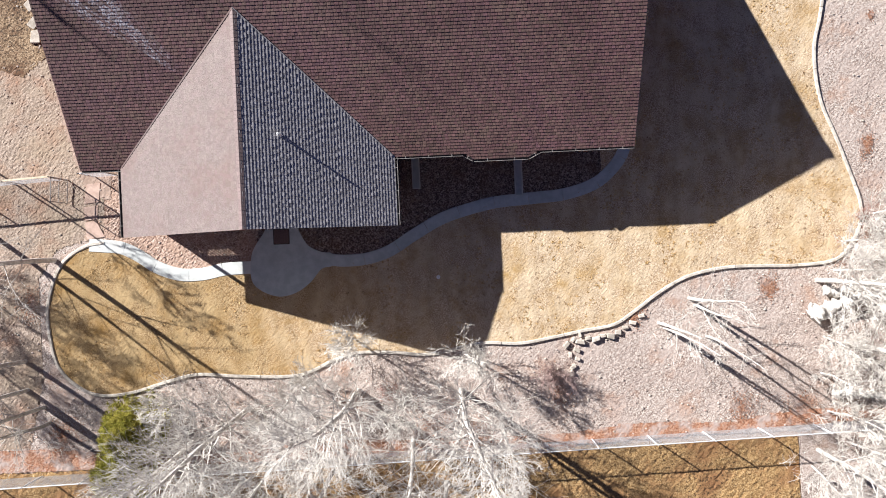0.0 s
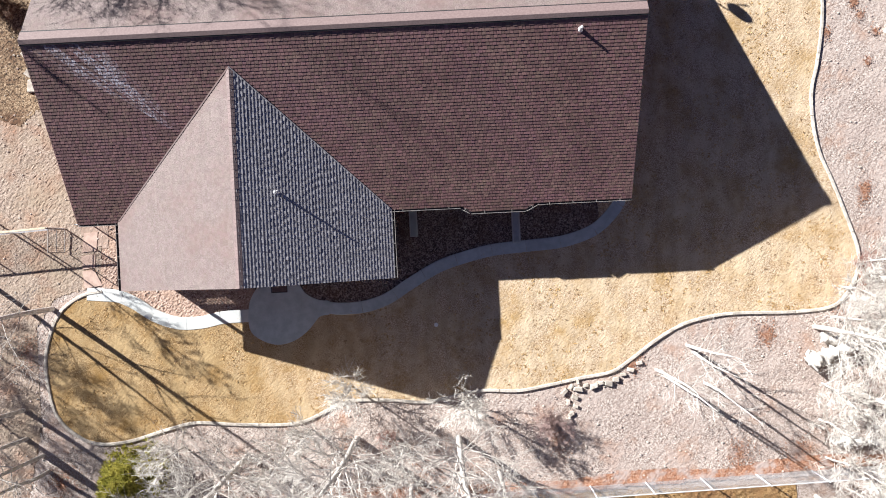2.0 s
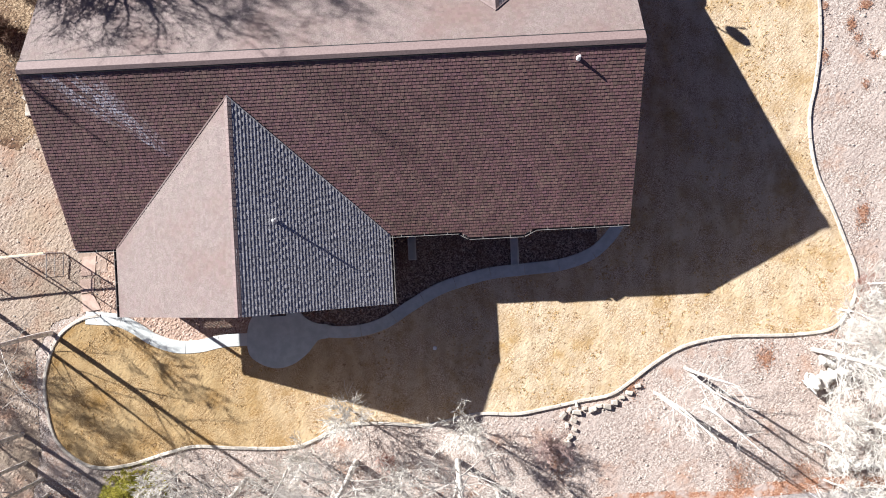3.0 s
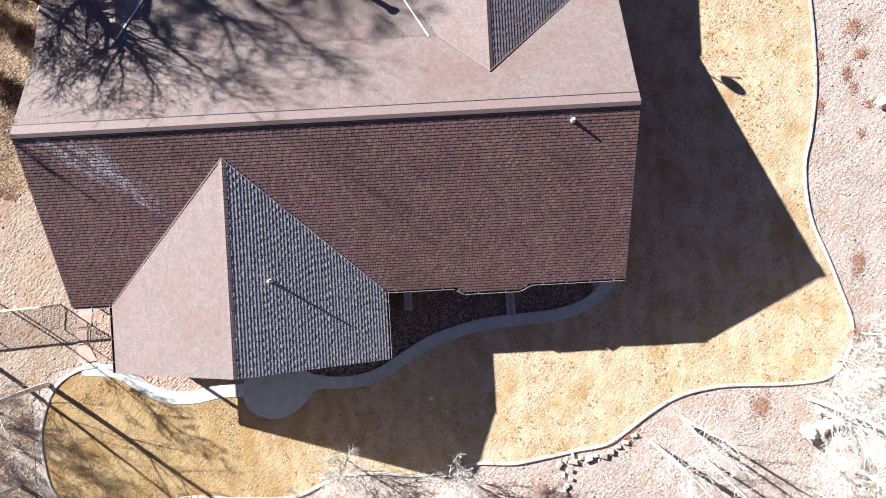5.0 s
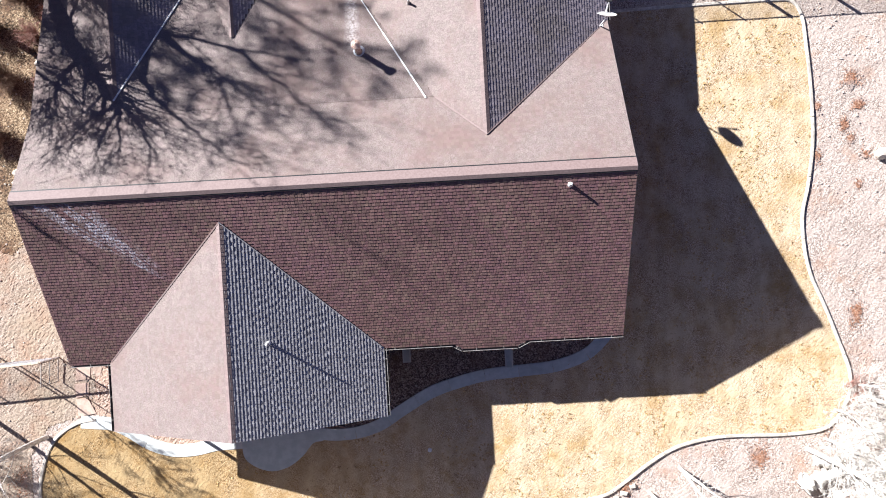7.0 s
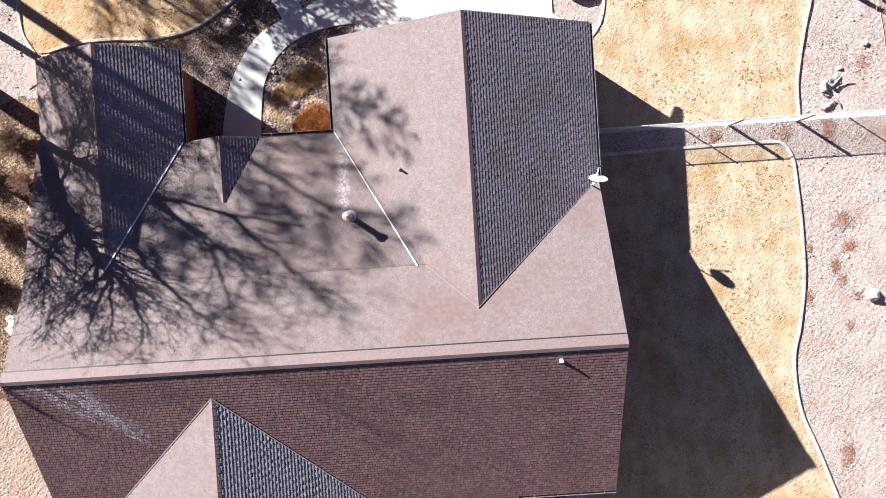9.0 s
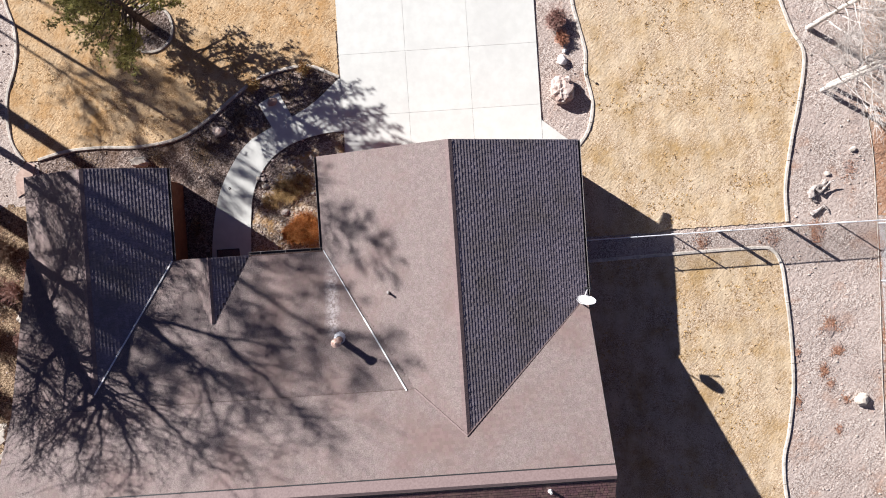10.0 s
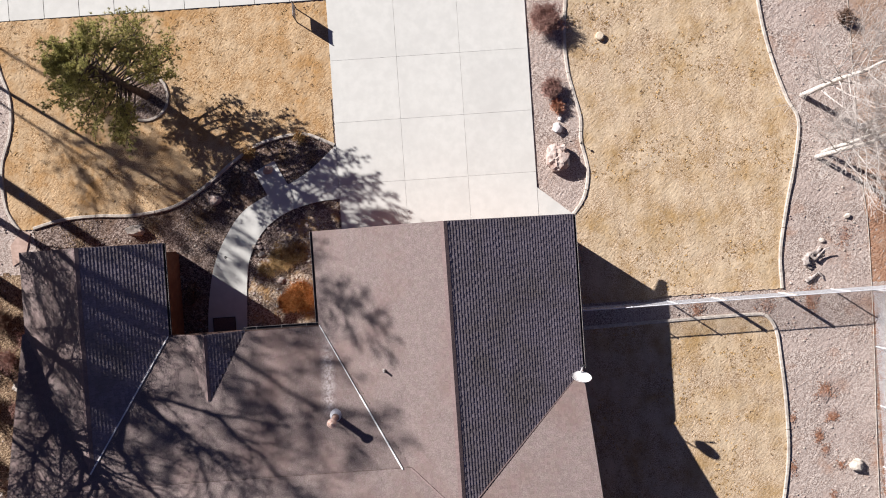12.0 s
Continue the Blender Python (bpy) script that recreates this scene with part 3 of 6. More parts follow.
LAWN_BACK = BACK + [(6.9, 18.4), (6.9, 3.4), (5.2, 2.9), (2.2, 2.7), (-0.3, 2.05), (-1.6, 1.35), (-2.65, 0.75), (-4.0, 0.4), (-5.7, 0.3), (-6.3, 0.9), (-8.6, 0.9), (-8.9, 0.27), (-10.9, 0.06), (-12.0, 0.08), (-12.9, 0.45), (-13.8, 1.05)]
LAWN_EAST = EAST[::-1] + [(7.6, 19.5)] + BED
LAWN_FRONT = FRONT + [(-2.0, 33.6), (-16.9, 33.6)] + WEST[::-1]
tagged(part("lawn", rough_sheet(LAWN_BACK, 0.03, 0.085, 0.0035, 0.01, seed=2), "lawn"), "golden dormant back lawn, closely mown", "lawn", kind="structure")
tagged(part("lawn", rough_sheet(LAWN_EAST, 0.03, 0.085, 0.0035, 0.01, seed=3), "lawn"), "golden dormant side lawn, closely mown", "lawn", kind="structure")
tagged(part("lawn", rough_sheet(LAWN_FRONT, 0.03, 0.085, 0.0035, 0.01, seed=4), "gold_lawn"), "golden dormant front lawn round a pine", "lawn", kind="structure")
HOUSE_PLAN = [(-14, 5), (-12, 2.6), (-3, 2.6), (-3, 5.6), (6.8, 5.6), (6.8, 22.6), (-2, 22.6), (-2, 18.8), (-9.6, 18.8), (-9.6, 22.6), (-14, 22.6)]
BED_SHADE = [(-8.6, 0.8), (-6.2, 0.6), (-2.65, 0.75), (-1.6, 1.35), (-0.3, 2.05), (2.2, 2.7), (5.2, 2.9), (6.5, 3.3), (7.4, 4.3), (7.2, 6.0), (-3, 6.0), (-3, 2.4), (-8.6, 2.4)]
BED_FRONT = FRONT + [(-2.1, 24.9), (-2.1, 18.9), (-9.4, 18.9), (-9.4, 22.9), (-15.5, 22.9)]
PORCH_BED = [(-14.7, 1.75), (-13.8, 1.3), (-12.95, 0.72), (-12.0, 0.36), (-11.0, 0.34), (-10.0, 0.5), (-8.75, 0.55), (-8.3, 2.3), (-13.0, 2.3), (-13.0, 4.6), (-15.2, 4.6), (-15.3, 1.9)]
WEST_YARD = [(-24, -7.4), (-19.0, -7.3), (-18.35, -4.5), (-18.3, 0.2), (-17.4, 1.5), (-15.2, 2.0), (-14.2, 4.4), (-14.2, 9.4), (-16.6, 9.7), (-17.4, 10.3), (-18.6, 9.5), (-20, 9.9), (-24, 9.6)]
tagged(part("gravel_yard", rough_sheet([(-24, -8.3), (25.5, -7.9), (25.5, 34.2), (-24, 34.2)], -0.01, 0.1, 0.005, 0.01, holes=(LAWN_BACK, LAWN_EAST, LAWN_FRONT, HOUSE_PLAN, BED_SHADE, BED_FRONT, PORCH_BED, WEST_YARD), seed=5), "gravel"),
    "pinkish crushed gravel with red leaf litter between lawns", "gravel", kind="stuff")
tagged(part("gravel_bed", rough_sheet(BED_SHADE, 0.0, 0.09, 0.006, 0.01, seed=6), "gravel_dark"), "dark gravel bed behind the house in shade", "gravel", kind="stuff")
tagged(part("gravel_bed", rough_sheet(BED_FRONT, 0.0, 0.09, 0.006, 0.01, seed=7), "gravel_dark"), "dark gravel bed beside the front walk", "gravel", kind="stuff")
tagged(part("gravel_bed", rough_sheet(PORCH_BED, 0.004, 0.07, 0.01, 0.012, seed=16), "chips"), "rusty chip gravel bed along the rear porch", "gravel", kind="stuff")
tagged(part("planting_bed", rough_sheet([(-6.43, 19.3), (-6.33, 21.2), (-5.47, 22.8), (-4.14, 23.95), (-2.1, 24.75), (-2.1, 23.5), (-2.1, 19.3)], 0.02, 0.08, 0.008, 0.012, seed=14), "bed_soil"), "tan planting bed with dry grass by the garage", "planting bed", kind="stuff")
tagged(part("field", rough_sheet([(-40, -30), (15.05, -30), (15.05, -8.2), (-40, -8.5)], 0.0, 0.16, 0.012, 0.02, seed=8), "field"), "tall golden brown field grass behind the fence", "field", kind="structure")
tagged(part("litter_strip", rough_sheet(curve_through([(-24, -8.3), (0, -8.3), (8, -8.1), (17, -7.7), (21, -7.6), (20, -7.2), (15, -7.1), (12, -7.45), (8, -7.35), (5, -7.65), (1, -7.7), (-6, -7.6), (-12, -7.9), (-18, -7.4), (-24, -7.5)], 0.6, True), 0.015, 0.1, 0.005, 0.012, seed=9), "litter"), "rust red leaf litter drifted along the fence", "leaf litter", kind="stuff")
tagged(part("rough_grass", rough_sheet(curve_through([(-24, 9.5), (-20, 9.7), (-18.6, 9.2), (-17.4, 10.1), (-16, 9.5), (-14.9, 14), (-14.8, 21), (-15.6, 22.3), (-17, 22.6), (-20, 21.5), (-24, 22)], 0.8, True), 0.012, 0.1, 0.006, 0.012, seed=13), "mulch"), "rough brown grass west of the house", "rough grass", kind="stuff")
tagged(part("gravel_yard", rough_sheet(WEST_YARD, 0.002, 0.085, 0.007, 0.012, holes=(LAWN_BACK, PORCH_BED), seed=17), "tan_gravel"), "tan gravel with rusty litter west of the house", "gravel", kind="stuff")
tagged(part("worn_path", rough_sheet(curve_through([(-14.9, 3.6), (-15.75, 3.75), (-16.3, 4.9), (-16.8, 6.8), (-17.1, 8.4), (-16.8, 9.2), (-16.0, 9.0), (-15.5, 7.0), (-15.0, 5.0)], 0.5, True), 0.016, 0.1, 0.004, 0.01, seed=18), "packed_earth"), "bare pinkish packed earth path along the western wall", "path", kind="stuff")
tagged(part("lane", slab([(15.1, -30), (19.8, -30), (20.4, -8.2), (15.1, -8.2)], -0.3, 0.01), "gravel"), "pale gravel lane behind the fence", "lane", kind="structure")
tagged(part("verge", rough_sheet([(21.3, 19.6), (26, 19.6), (26, 24.6), (21.1, 24.6), (21.3, 22)], 0.0, 0.1, 0.006, 0.012, seed=10), "red_soil"), "rust red bare soil beyond the side gravel", "soil", kind="stuff")
tagged(part("verge", rough_sheet([(21.1, 24.6), (26, 24.6), (26, 33.5), (21.0, 33.5), (21.05, 28)], 0.0, 0.1, 0.006, 0.012, seed=15), "soil"), "dry tan grass beyond the side gravel", "soil", kind="stuff")
tagged(part("edging_strip", rod([(x, y, 0.03) for x, y in curve_through([(21.0, 5), (21.1, 12), (21.25, 17), (21.3, 22), (21.1, 24.6), (21.05, 28.4), (21.0, 33)], 0.5)], 0.016, 6), "kerb"), "thin pale edging strip along the side gravel", "edging", kind="structure")

for line, words in ((BACK, "back"), (EAST, "side"), (BED, "driveway bed"), (FRONT, "front"), (WEST, "western")):
    kerb = thing("kerb", "pale concrete mowing kerb edging the %s lawn" % words, "kerb", "lawn kerbs", "structure")
    for run in runs_of(line, 2.6, 0.025):
        part("kerb_stone", ribbon(run, 0.15, -0.1, 0.085, 0.03, 0.006, rng), "kerb", kerb)

# ---- paving ----
driveway = thing("driveway", "broad pale concrete driveway cast in square slabs", "driveway", "", "structure")
xs, ys = (-2.03, 0.9, 3.7, 6.71), (22.7, 25.5, 28.23, 30.97, 33.75)
for i in range(3):
    for j in range(4):
        part("slab", box(xs[i] + 0.003, xs[i + 1] - 0.003, ys[j] + 0.003, ys[j + 1] - 0.003, -0.12, 0.05, 0.003), "concrete", driveway)
part("slab", slab([(6.72, 22.7), (8.3, 22.7), (8.3, 23.45), (6.72, 24.8)], -0.12, 0.049), "concrete", driveway)
part("slab", box(-2.03, 6.71, 33.77, 36.2, -0.12, 0.05, 0.008), "concrete", driveway)
sidewalk = thing("sidewalk", "pale concrete pavement slabs along the street", "pavement", "", "structure")
for i in range(18):
    x = -29.8 + i * 1.54
    part("slab", box(x, x + 1.525, 33.62 + 0.004 * i, 35.2, -0.12, 0.045, 0.008), "concrete", sidewalk)
for i in range(12):
    x = 6.9 + i * 1.54
    part("slab", box(x, x + 1.525, 33.75, 35.2, -0.12, 0.045, 0.008), "concrete", sidewalk)
tagged(part("street", slab([(-400, 36.2), (400, 36.2), (400, 43), (-400, 43)], -0.3, -0.02), "road"), "worn grey asphalt street beyond the pavement", "street", kind="structure")


def between(left, right, pieces, z, parent, mat):
    """Paving flags filling the strip between two edges, cut into pieces."""
    n = len(left)
    for a in range(pieces):
        i, j = round(a * (n - 1) / pieces), round((a + 1) * (n - 1) / pieces)
        poly = left[i:j + 1] + right[i:j + 1][::-1]
        part("slab", slab(poly, -0.1, z + 0.002 * (a % 2)), mat, parent)


def resample(line, n):
    d = [0]
    for a, b in zip(line, line[1:]):
        d.append(d[-1] + math.dist(a, b))
    return [(float(np.interp(d[-1] * k / (n - 1), d, [p[0] for p in line])), float(np.interp(d[-1] * k / (n - 1), d, [p[1] for p in line]))) for k in range(n)]


walk_front = thing("front_walk", "curved pale concrete walk to the front door", "path", "", "structure")
outer = resample(curve_through([(-2.04, 27.27), (-3.22, 26.27), (-4.26, 25.67), (-5.17, 25.28), (-6.34, 24.61), (-7.17, 23.54), (-7.76, 22.33), (-8.13, 20.6), (-8.27, 18.9)], 0.15), 61)
inner = resample(curve_through([(-2.04, 24.88), (-3.07, 24.81), (-4.35, 24.47), (-5.4, 23.79), (-6.1, 22.71), (-6.37, 21.48), (-6.55, 18.9)], 0.15), 61)
between(outer, inner, 6, 0.045, walk_front, "concrete")
part("slab", slab([(-4.28, 25.66), (-4.81, 26.76), (-5.72, 26.32), (-5.2, 25.26)], -0.1, 0.044), "concrete", walk_front)
walk_back = thing("garden_path", "narrow grey concrete garden path curving behind the house", "path", "", "structure")
east_line = curve_through([(-5.4, 0.5), (-4.66, 0.41), (-3.66, 0.46), (-2.64, 0.76), (-1.61, 1.37), (-0.32, 2.06), (0.95, 2.45), (2.21, 2.7), (3.72, 2.8), (5.23, 2.92), (6.5, 3.3), (7.27, 3.87), (7.8, 4.55), (8.0, 5.3), (7.9, 6.0)], 0.12)
for run in runs_of(east_line, 1.5, 0.012):
    part("slab", ribbon(run, 0.53, -0.1, 0.06, 0.01), "patio", walk_back)
west_line = curve_through([(-15.95, 1.6), (-15.3, 1.53), (-14.54, 1.42), (-13.81, 1.06), (-12.96, 0.48), (-11.97, 0.12), (-10.96, 0.1), (-9.95, 0.27), (-8.75, 0.3)], 0.12)
for run in runs_of(west_line, 1.5, 0.012):
    part("slab", ribbon(run, 0.56, -0.1, 0.06, 0.01), "path", walk_back)
patio = thing("patio", "rounded grey concrete patio at the back door", "patio", "", "structure")
part("slab", slab(curve_through([(-8.1, 2.3), (-8.13, 1.9), (-8.65, 1.13), (-8.82, 0.51), (-8.79, -0.32), (-8.36, -0.78), (-7.62, -1.05), (-6.86, -0.91), (-6.21, -0.48), (-5.68, 0.1), (-5.2, 0.22), (-5.2, 0.76), (-5.65, 0.84), (-6.26, 1.17), (-6.66, 1.9), (-6.7, 2.3)], 0.12, True), -0.1, 0.065), "patio", patio)
for x0, y0, y1 in ((-1.33, 3.49, 5.0), (3.19, 2.98, 4.7)):
    chute = thing("splash_channel", "grey concrete downspout channel across the gravel", "drain channel", "splash channels")
    part("base", box(x0 - 0.13, x0 + 0.13, y0, y1, -0.05, 0.05, 0.01), "patio", chute)
    for sx in (-0.175, 0.125):
        part("side", box(x0 + sx, x0 + sx + 0.05, y0, y1, -0.04, 0.17, 0.012), "path", chute)
    part("lip", box(x0 - 0.175, x0 + 0.175, y0 - 0.05, y0 - 0.004, -0.04, 0.07, 0.01), "path", chute)
for x0, x1, y0, y1, words in ((-7.97, -7.0, 19.3, 20.0, "dark brown doormat lying at the front door"), (-7.75, -7.06, 1.27, 1.92, "brown patterned doormat lying at the back door")):
    mat_ob = thing("doormat", words, "doormat", "doormats")
    part("pile", box(x0, x1, y0, y1, 0.068, 0.085, 0.006), "mat", mat_ob)
    part("border", join(*[rod([(a, b, 0.086), (c, d, 0.086)], 0.015, 4) for a, b, c, d in ((x0, y0, x1, y0), (x1, y0, x1, y1), (x1, y1, x0, y1), (x0, y1, x0, y0))]), "black", mat_ob)
for poly, words in (([(-16.15, 3.3), (-15.5, 3.35), (-15.55, 2.75), (-16.1, 2.7)], ""), ([(-16.1, 2.62), (-15.6, 2.66), (-15.25, 1.95), (-16.05, 1.85)], ""), ([(-15.95, 4.3), (-15.35, 4.35), (-15.45, 3.5), (-16.1, 3.45)], ""), ([(-16.6, 22.9), (-16.05, 23.2), (-15.75, 24.3), (-16.1, 24.45), (-16.65, 23.8)], "")):
    tagged(part("flagstone", slab(poly, -0.04, 0.035), "flag"), "reddish flagstone laid in the gravel", "flagstone", "stepping flagstones")

# ---- the house ----
house = thing("house", "single-storey house with brown shingled gable roofs and red-brown walls", "house")
EV, RIDGE, PITCH = 2.84, 6.27, 0.533


def plane(x0, y0, z0, sx, sy):
    """Height over the plan of a roof slope through a point."""
    return lambda x, y: z0 + sx * (x - x0) + sy * (y - y0)


def shingle_slope(words, poly, height, sx, sy, seed, course=0.127, mat="shingle", coarse=False):
    """A roof slope: boarded deck with its fascia edge, and courses of thick tabs laid up it."""
    r = random.Random(seed)
    bm = bmesh.new()
    top = [bm.verts.new((x, y, height(x, y) - 0.03)) for x, y in poly]
    f = bm.faces.new(top)
    f.normal_update()
    if f.normal.z < 0:
        f.normal_flip()
    ext = bmesh.ops.extrude_face_region(bm, geom=[f])
    for v in ext["geom"]:
        if isinstance(v, bmesh.types.BMVert):
            v.co.z -= 0.16
    bmesh.ops.recalc_face_normals(bm, faces=bm.faces)
    deck = part("roof_slope", bm, "trim", house, words)
    g = math.hypot(sx, sy)
    down = (-sx / g, -sy / g)
    along = (-down[1], down[0])
    tilt = math.sqrt(1 + g * g)
    s = [x * down[0] + y * down[1] for x, y in poly]
    bottom, peak = max(s), min(s)
    normal = Vector((-sx, -sy, 1)).normalized()
    step = course / tilt
    verts, faces = [], []

    def corner(a, d, lift):
        x, y = a * along[0] + d * down[0], a * along[1] + d * down[1]
        p = Vector((x, y, height(x, y) - 0.026)) + normal * lift
        verts.append(p[:])

    k = 0
    while bottom - k * step > peak + 0.01:
        d0 = bottom - k * step + 0.012
        d1 = max(d0 - step * 1.02, peak + 0.004)
        mid = (d0 + d1) / 2
        cuts = []
        for i in range(len(poly)):
            (xa, ya), (xb, yb) = poly[i], poly[(i + 1) % len(poly)]
            sa, sb = s[i], s[(i + 1) % len(poly)]
            if (sa > mid) != (sb > mid):
                t = (mid - sa) / (sb - sa)
                cuts.append((xa + t * (xb - xa)) * along[0] + (ya + t * (yb - ya)) * along[1])
        cuts.sort()
        for a0, a1 in zip(cuts[::2], cuts[1::2]):
            a = a0 - 0.01
            first, tooth = True, r.random() < 0.5
            while a < a1:
                tooth = not tooth
                w = r.uniform(0.14, 0.19) if tooth else r.uniform(0.1, 0.14)
                if first:
                    w *= r.uniform(0.3, 1)
                    first = False
                b = min(a + w, a1 + 0.01)
                if a1 - b < 0.06:
                    b = a1 + 0.01
                lift = ((0.026 if tooth else 0.0218) + r.uniform(0, 0.0035)) * (1.2 if mat == "pale_grey" else 1.0 if mat == "greyer" else 0.8 if mat == "shingle" or coarse else 0.6)
                n = len(verts)
                gap = 0.0015 if coarse else 0.001 if mat == "sunlit" else 0.006 if mat == "shingle" else 0.003
                corner(a + gap, d0, lift), corner(b - gap, d0, lift), corner(b - gap, d1, lift * 0.35), corner(a + gap, d1, lift * 0.35)
                corner(a + gap, d0, 0), corner(b - gap, d0, 0)
                corner(b - gap, d1, 0), corner(a + gap, d1, 0)
                faces += [(n, n + 1, n + 2, n + 3), (n + 4, n + 5, n + 1, n), (n + 5, n + 6, n + 2, n + 1), (n + 7, n + 4, n, n + 3)]
                a = b
        k += 1
    ob = part("shingles", (verts, faces), mat, deck)
    ob["kind"] = "stuff"
    part("underlay", ([(x, y, height(x, y) - 0.027) for x, y in poly], [tuple(range(len(poly)))]), "deck", deck)
    return deck


WX0, WX1, WR, WZ, WY = -13.13, -2.07, -7.52, 5.66, 1.78      # rear wing: eaves, ridge, its height, gable end
WM = (WZ - EV) / 5.53
WP = 4.57 + (WZ - EV) / PITCH
GX0, GX1, GR, GZ, GY = -2.83, 7.64, 2.42, 5.45, 23.45      # garage
GE = 2.95
GM = (GZ - GE) / (GR - GX0)
GP = 11 + (RIDGE - GZ) / PITCH
BY, BZ = 14.2, RIDGE - PITCH * 3.2                           # break to the lower pitch
FY, FZ = 19.68, 2.95                                         # front eave
FM = (BZ - FZ) / (FY - BY)
LX0, LX1, LR, LY = -14.66, -8.88, -11.65, 23.4              # front-left wing
LP = 14.76
LZ = BZ - FM * (LP - BY)
LM = (LZ - FZ) / (LX1 - LR)
VB = GR - (GZ - BZ) / GM                                     # garage valley at the break
GEY = 11 + (RIDGE - (GZ - GM * (GX1 - GR))) / PITCH
LWY = BY + (BZ - (LZ - LM * (LR - LX0))) / FM
X0, X1 = -14.78, 7.63

shingle_slope("rear slope with brown shingles in the dim-side tone", [(X0, 4.57), (WX0, 4.57), (WR, WP), (WX1, 4.57), (0.72, 4.57), (1.14, 4.33), (3.35, 4.33), (3.84, 4.57), (X1, 4.57), (X1, 11), (X0, 11)], plane(0, 11, RIDGE, 0, PITCH), 0, PITCH, 1)
shingle_slope("upper front slope, pinkish brown in the sunlit tone", [(X0, 11), (X1, 11), (X1, GEY), (GR, GP), (VB, BY), (X0, BY)], plane(0, 11, RIDGE, 0, -PITCH), 0, -PITCH, 2, mat="sunlit")
shingle_slope("low-pitched front slope over the entry", [(X0, BY), (VB, BY), (GX0, FY), (LX1, FY), (LR, LP), (LX0, LWY), (X0, LWY)], plane(0, BY, BZ, 0, -FM), 0, -FM, 3, mat="sunlit", coarse=True)
shingle_slope("west slope of the rear wing", [(WR, WY), (WR, WP), (WX0, 4.57), (WX0, WY)], plane(WR, 0, WZ, (WZ - EV) / (WR - WX0), 0), (WZ - EV) / (WR - WX0), 0, 4, mat="sunlit")
shingle_slope("pale grey east slope of the rear wing", [(WR, WY), (WX1, WY), (WX1, 4.57), (WR, WP)], plane(WR, 0, WZ, -(WZ - EV) / (WX1 - WR), 0), -(WZ - EV) / (WX1 - WR), 0, 5, mat="pale_grey")
shingle_slope("west slope of the garage wing", [(GR, GP), (GR, GY), (GX0, GY), (GX0, FY), (VB, BY)], plane(GR, 0, GZ, GM, 0), GM, 0, 6, mat="sunlit")
shingle_slope("grey east slope of the garage wing", [(GR, GP), (GX1, GEY), (GX1, GY), (GR, GY)], plane(GR, 0, GZ, -GM, 0), -GM, 0, 7, mat="greyer")
shingle_slope("west slope of the front wing", [(LR, LP), (LR, LY), (LX0, LY), (LX0, LWY)], plane(LR, 0, LZ, LM, 0), LM, 0, 8, mat="sunlit")
shingle_slope("grey east slope of the front wing", [(LR, LP), (LX1, FY), (LX1, LY), (LR, LY)], plane(LR, 0, LZ, -LM, 0), -LM, 0, 9, mat="greyer")
DX, DY = -7.2, 17.03                                         # little gable over the door
DZ = BZ - FM * (DY - BY)
DM = (DZ - FZ) / 1.36
shingle_slope("west slope of the small door gable", [(DX, DY), (DX, FY), (DX - 1.36, FY)], plane(DX, 0, DZ + 0.03, DM, 0), DM, 0, 10, mat="sunlit")
shingle_slope("east slope of the small door gable", [(DX, DY), (DX + 1.36, FY), (DX, FY)], plane(DX, 0, DZ + 0.03, -DM, 0), -DM, 0, 11, mat="greyer")


def ridge_caps(words, a, b, drop, seed, width=0.15, step=0.14, lift=0.002):
    """Overlapping bent cap shingles along a ridge."""
    r = random.Random(seed)
    a, b = Vector(a), Vector(b)
    d = (b - a)
    n = int(d.length / step)
    d.normalize()
    side = Vector((-d.y, d.x, 0))
    verts, faces = [], []
    for i in range(n):
        p, q = a + d * (i * step), a + d * ((i + 1.25) * step)
        h = lift + r.uniform(0, 0.006)
        k = len(verts)
        for c, up in ((p, h + 0.008), (q, h)):
            for w, dz in ((-width, -drop * width), (0, 0), (width, -drop * width)):
                verts.append(tuple(c + side * w + Vector((0, 0, dz + up))))
        faces += [(k, k + 1, k + 4, k + 3), (k + 1, k + 2, k + 5, k + 4)]
    return tagged(part("ridge_cap", (verts, faces), "ridge", house, words), kind="stuff")


ridge_caps("wing ridge caps", (WR, WY, WZ), (WR, WP + 0.1, WZ), WM, 21, 0.13)
ridge_caps("garage ridge caps", (GR, GY, GZ), (GR, GP - 0.1, GZ), GM, 22, 0.13)
ridge_caps("front wing ridge caps", (LR, LY, LZ), (LR, LP - 0.1, LZ), LM, 23, 0.13)
ridge_caps("door gable ridge caps", (DX, FY, DZ + 0.03), (DX, DY, DZ + 0.03), DM, 24, 0.1)
